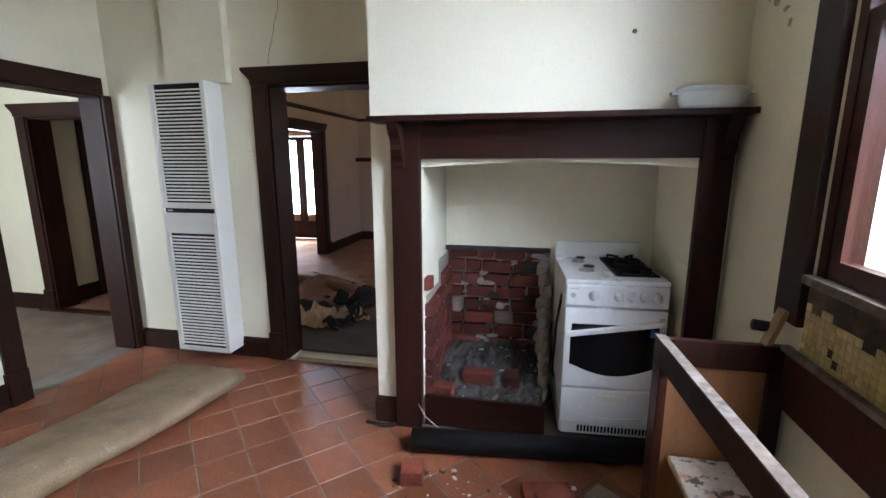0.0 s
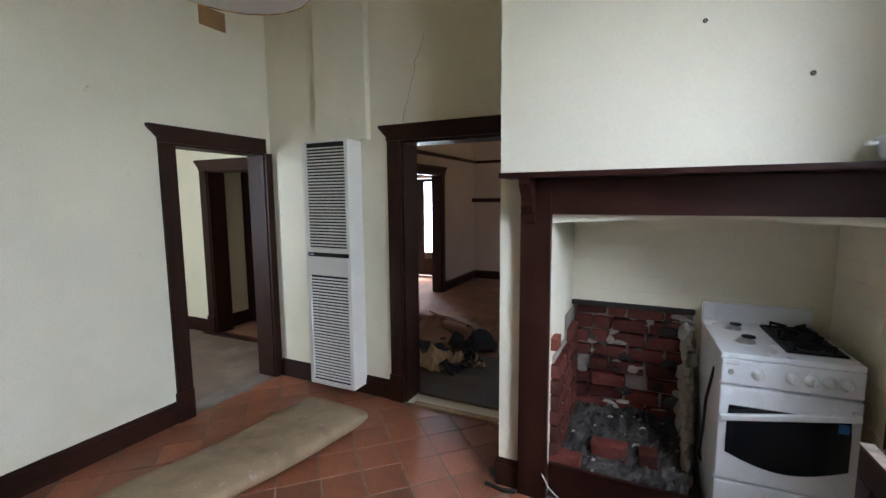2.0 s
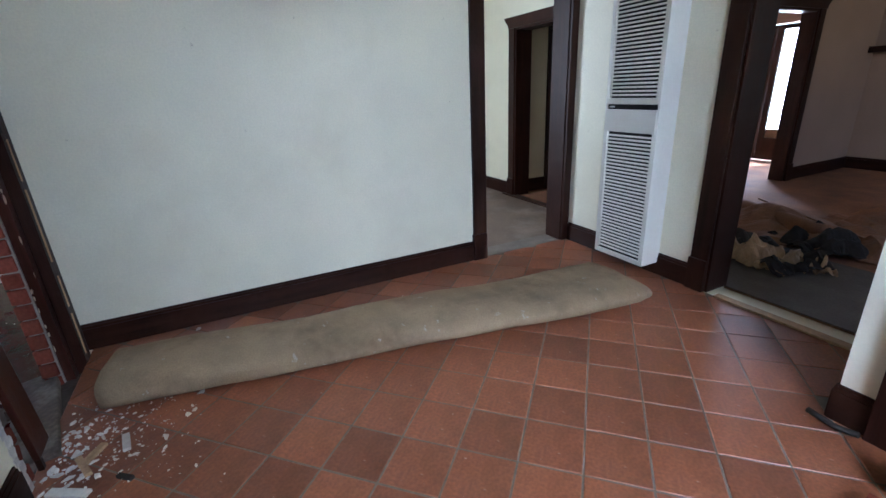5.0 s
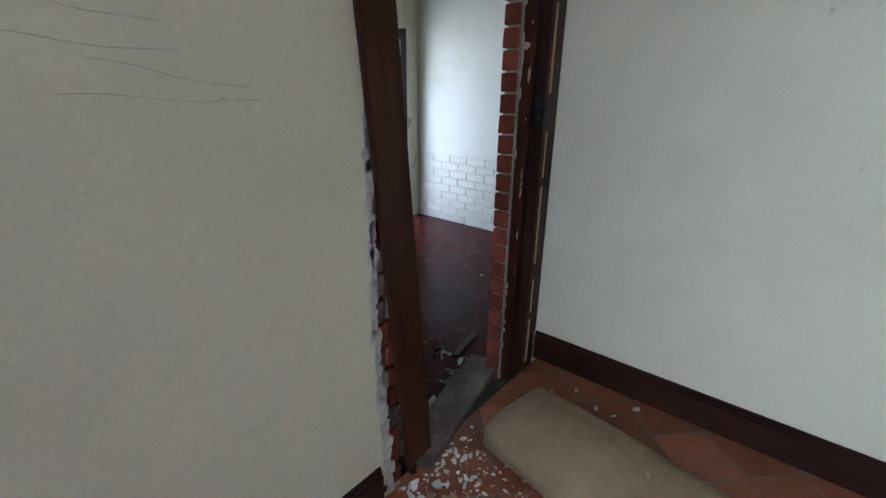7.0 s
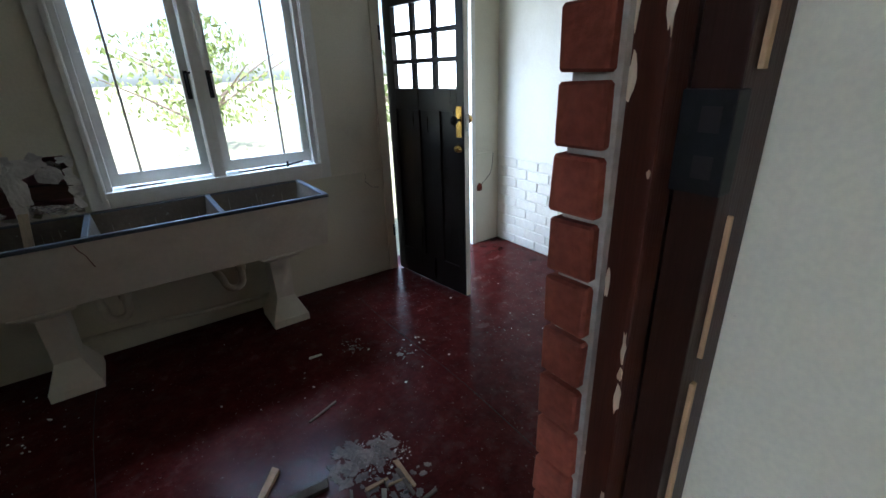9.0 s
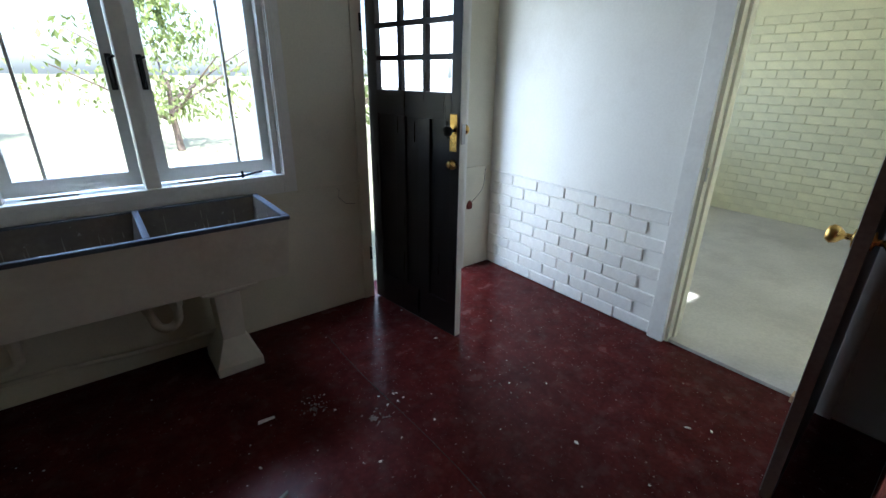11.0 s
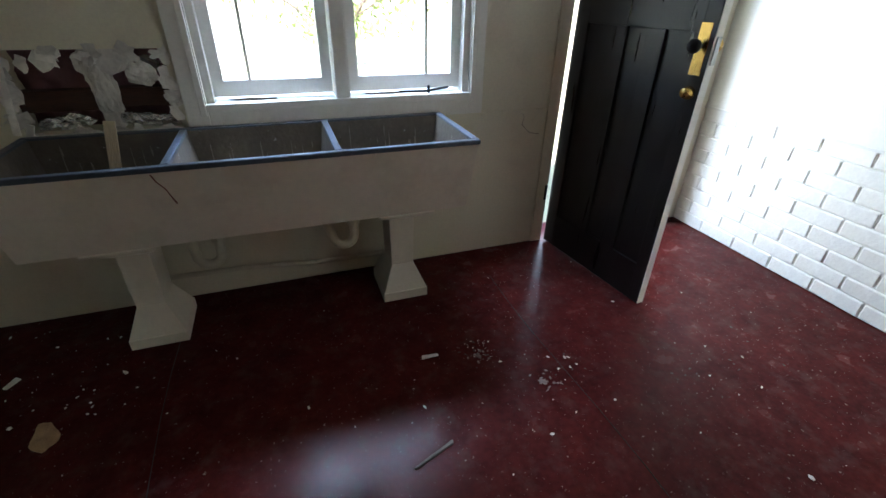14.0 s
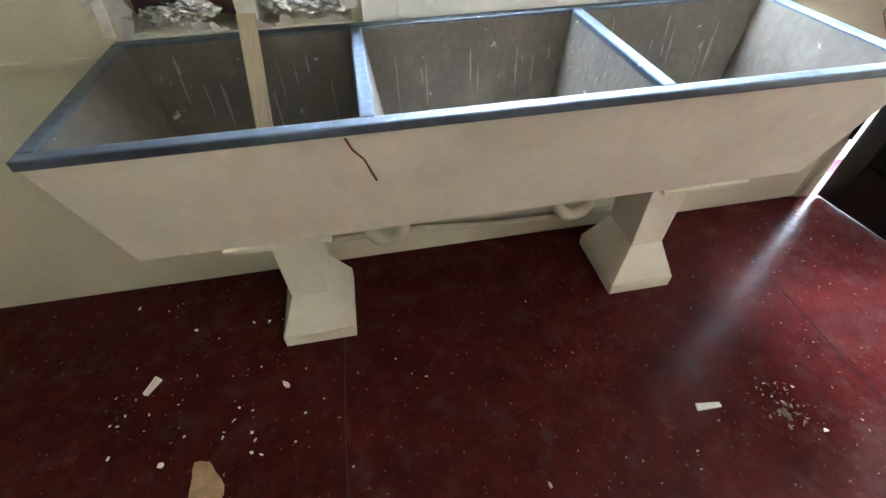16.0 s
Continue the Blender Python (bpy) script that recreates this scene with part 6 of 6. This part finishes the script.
for k in range(46):
    part("mortar_smear", lump((fr.uniform(0.02, 0.07), 0.006, fr.uniform(0.012, 0.035)), k + 400, 1, 2), fr.choice(("mortar", "mortar", "ash", "dark")), fire).matrix_basis = pose(fr.uniform(0.33, 1.0), 3.152 + fr.uniform(-0.004, 0.012), fr.uniform(0.25, 0.9), 0, fr.uniform(-30, 30), 0)


def rub(size, seed):
    bm = chunk(seed)
    bmesh.ops.scale(bm, vec=(size, size * 0.8, size * 0.7), verts=bm.verts)
    return bm


# Ash bed.
bm = bmesh.new()
n, m_ = 34, 30
g = [[bm.verts.new((0.28 + 0.72 * i / n, 2.50 + 0.68 * j / m_, 0.16 + 0.11 * (j / m_) + 0.035 * noise.noise(Vector((i * 0.35, j * 0.35, 1))) + 0.03 * noise.noise(Vector((i * 0.9, j * 0.9, 4))))) for j in range(m_ + 1)] for i in range(n + 1)]
for i in range(n):
    for j in range(m_):
        bm.faces.new((g[i][j], g[i + 1][j], g[i + 1][j + 1], g[i][j + 1]))
part("ash_bed", bm, "ash", fire, "heap of ash and broken mortar")
for k in range(70):
    b = part("rubble", rub(fr.uniform(0.008, 0.03), k + 200), fr.choice(("mortar", "ash", "dark", "ash")), fire)
    j = fr.random()
    b.matrix_basis = pose(fr.uniform(0.32, 0.98), 2.51 + 0.6 * j, 0.165 + 0.11 * j, 0, 0, fr.uniform(0, 360))
# Painted tiles at the back and side of the alcove.
alc = bpy.data.objects["wall_chimney_breast"]
tm = mesh_of("tile", sbox((-0.0969, -0.004, -0.0481), (0.0969, 0.004, 0.0481), 0.0012, 1), "breast")
for c in range(6):
    for k in range(8):
        x = 0.32 + k * 0.195 + (0.0975 if c % 2 else 0)
        if 0.3 < x < 1.51:
            t_ = new("tile", tm)
            t_.parent = alc
            t_.location = (x, 3.1627, 0.99 + c * 0.097)
for c in range(14):
    for k in range(4):
        y = 2.58 + k * 0.195 + (0.0975 if c % 2 else 0)
        if y < 3.08:
            t_ = new("tile", tm)
            t_.parent = alc
            t_.matrix_basis = pose(1.6098, y, 0.2 + c * 0.0975, 0, 0, 90)
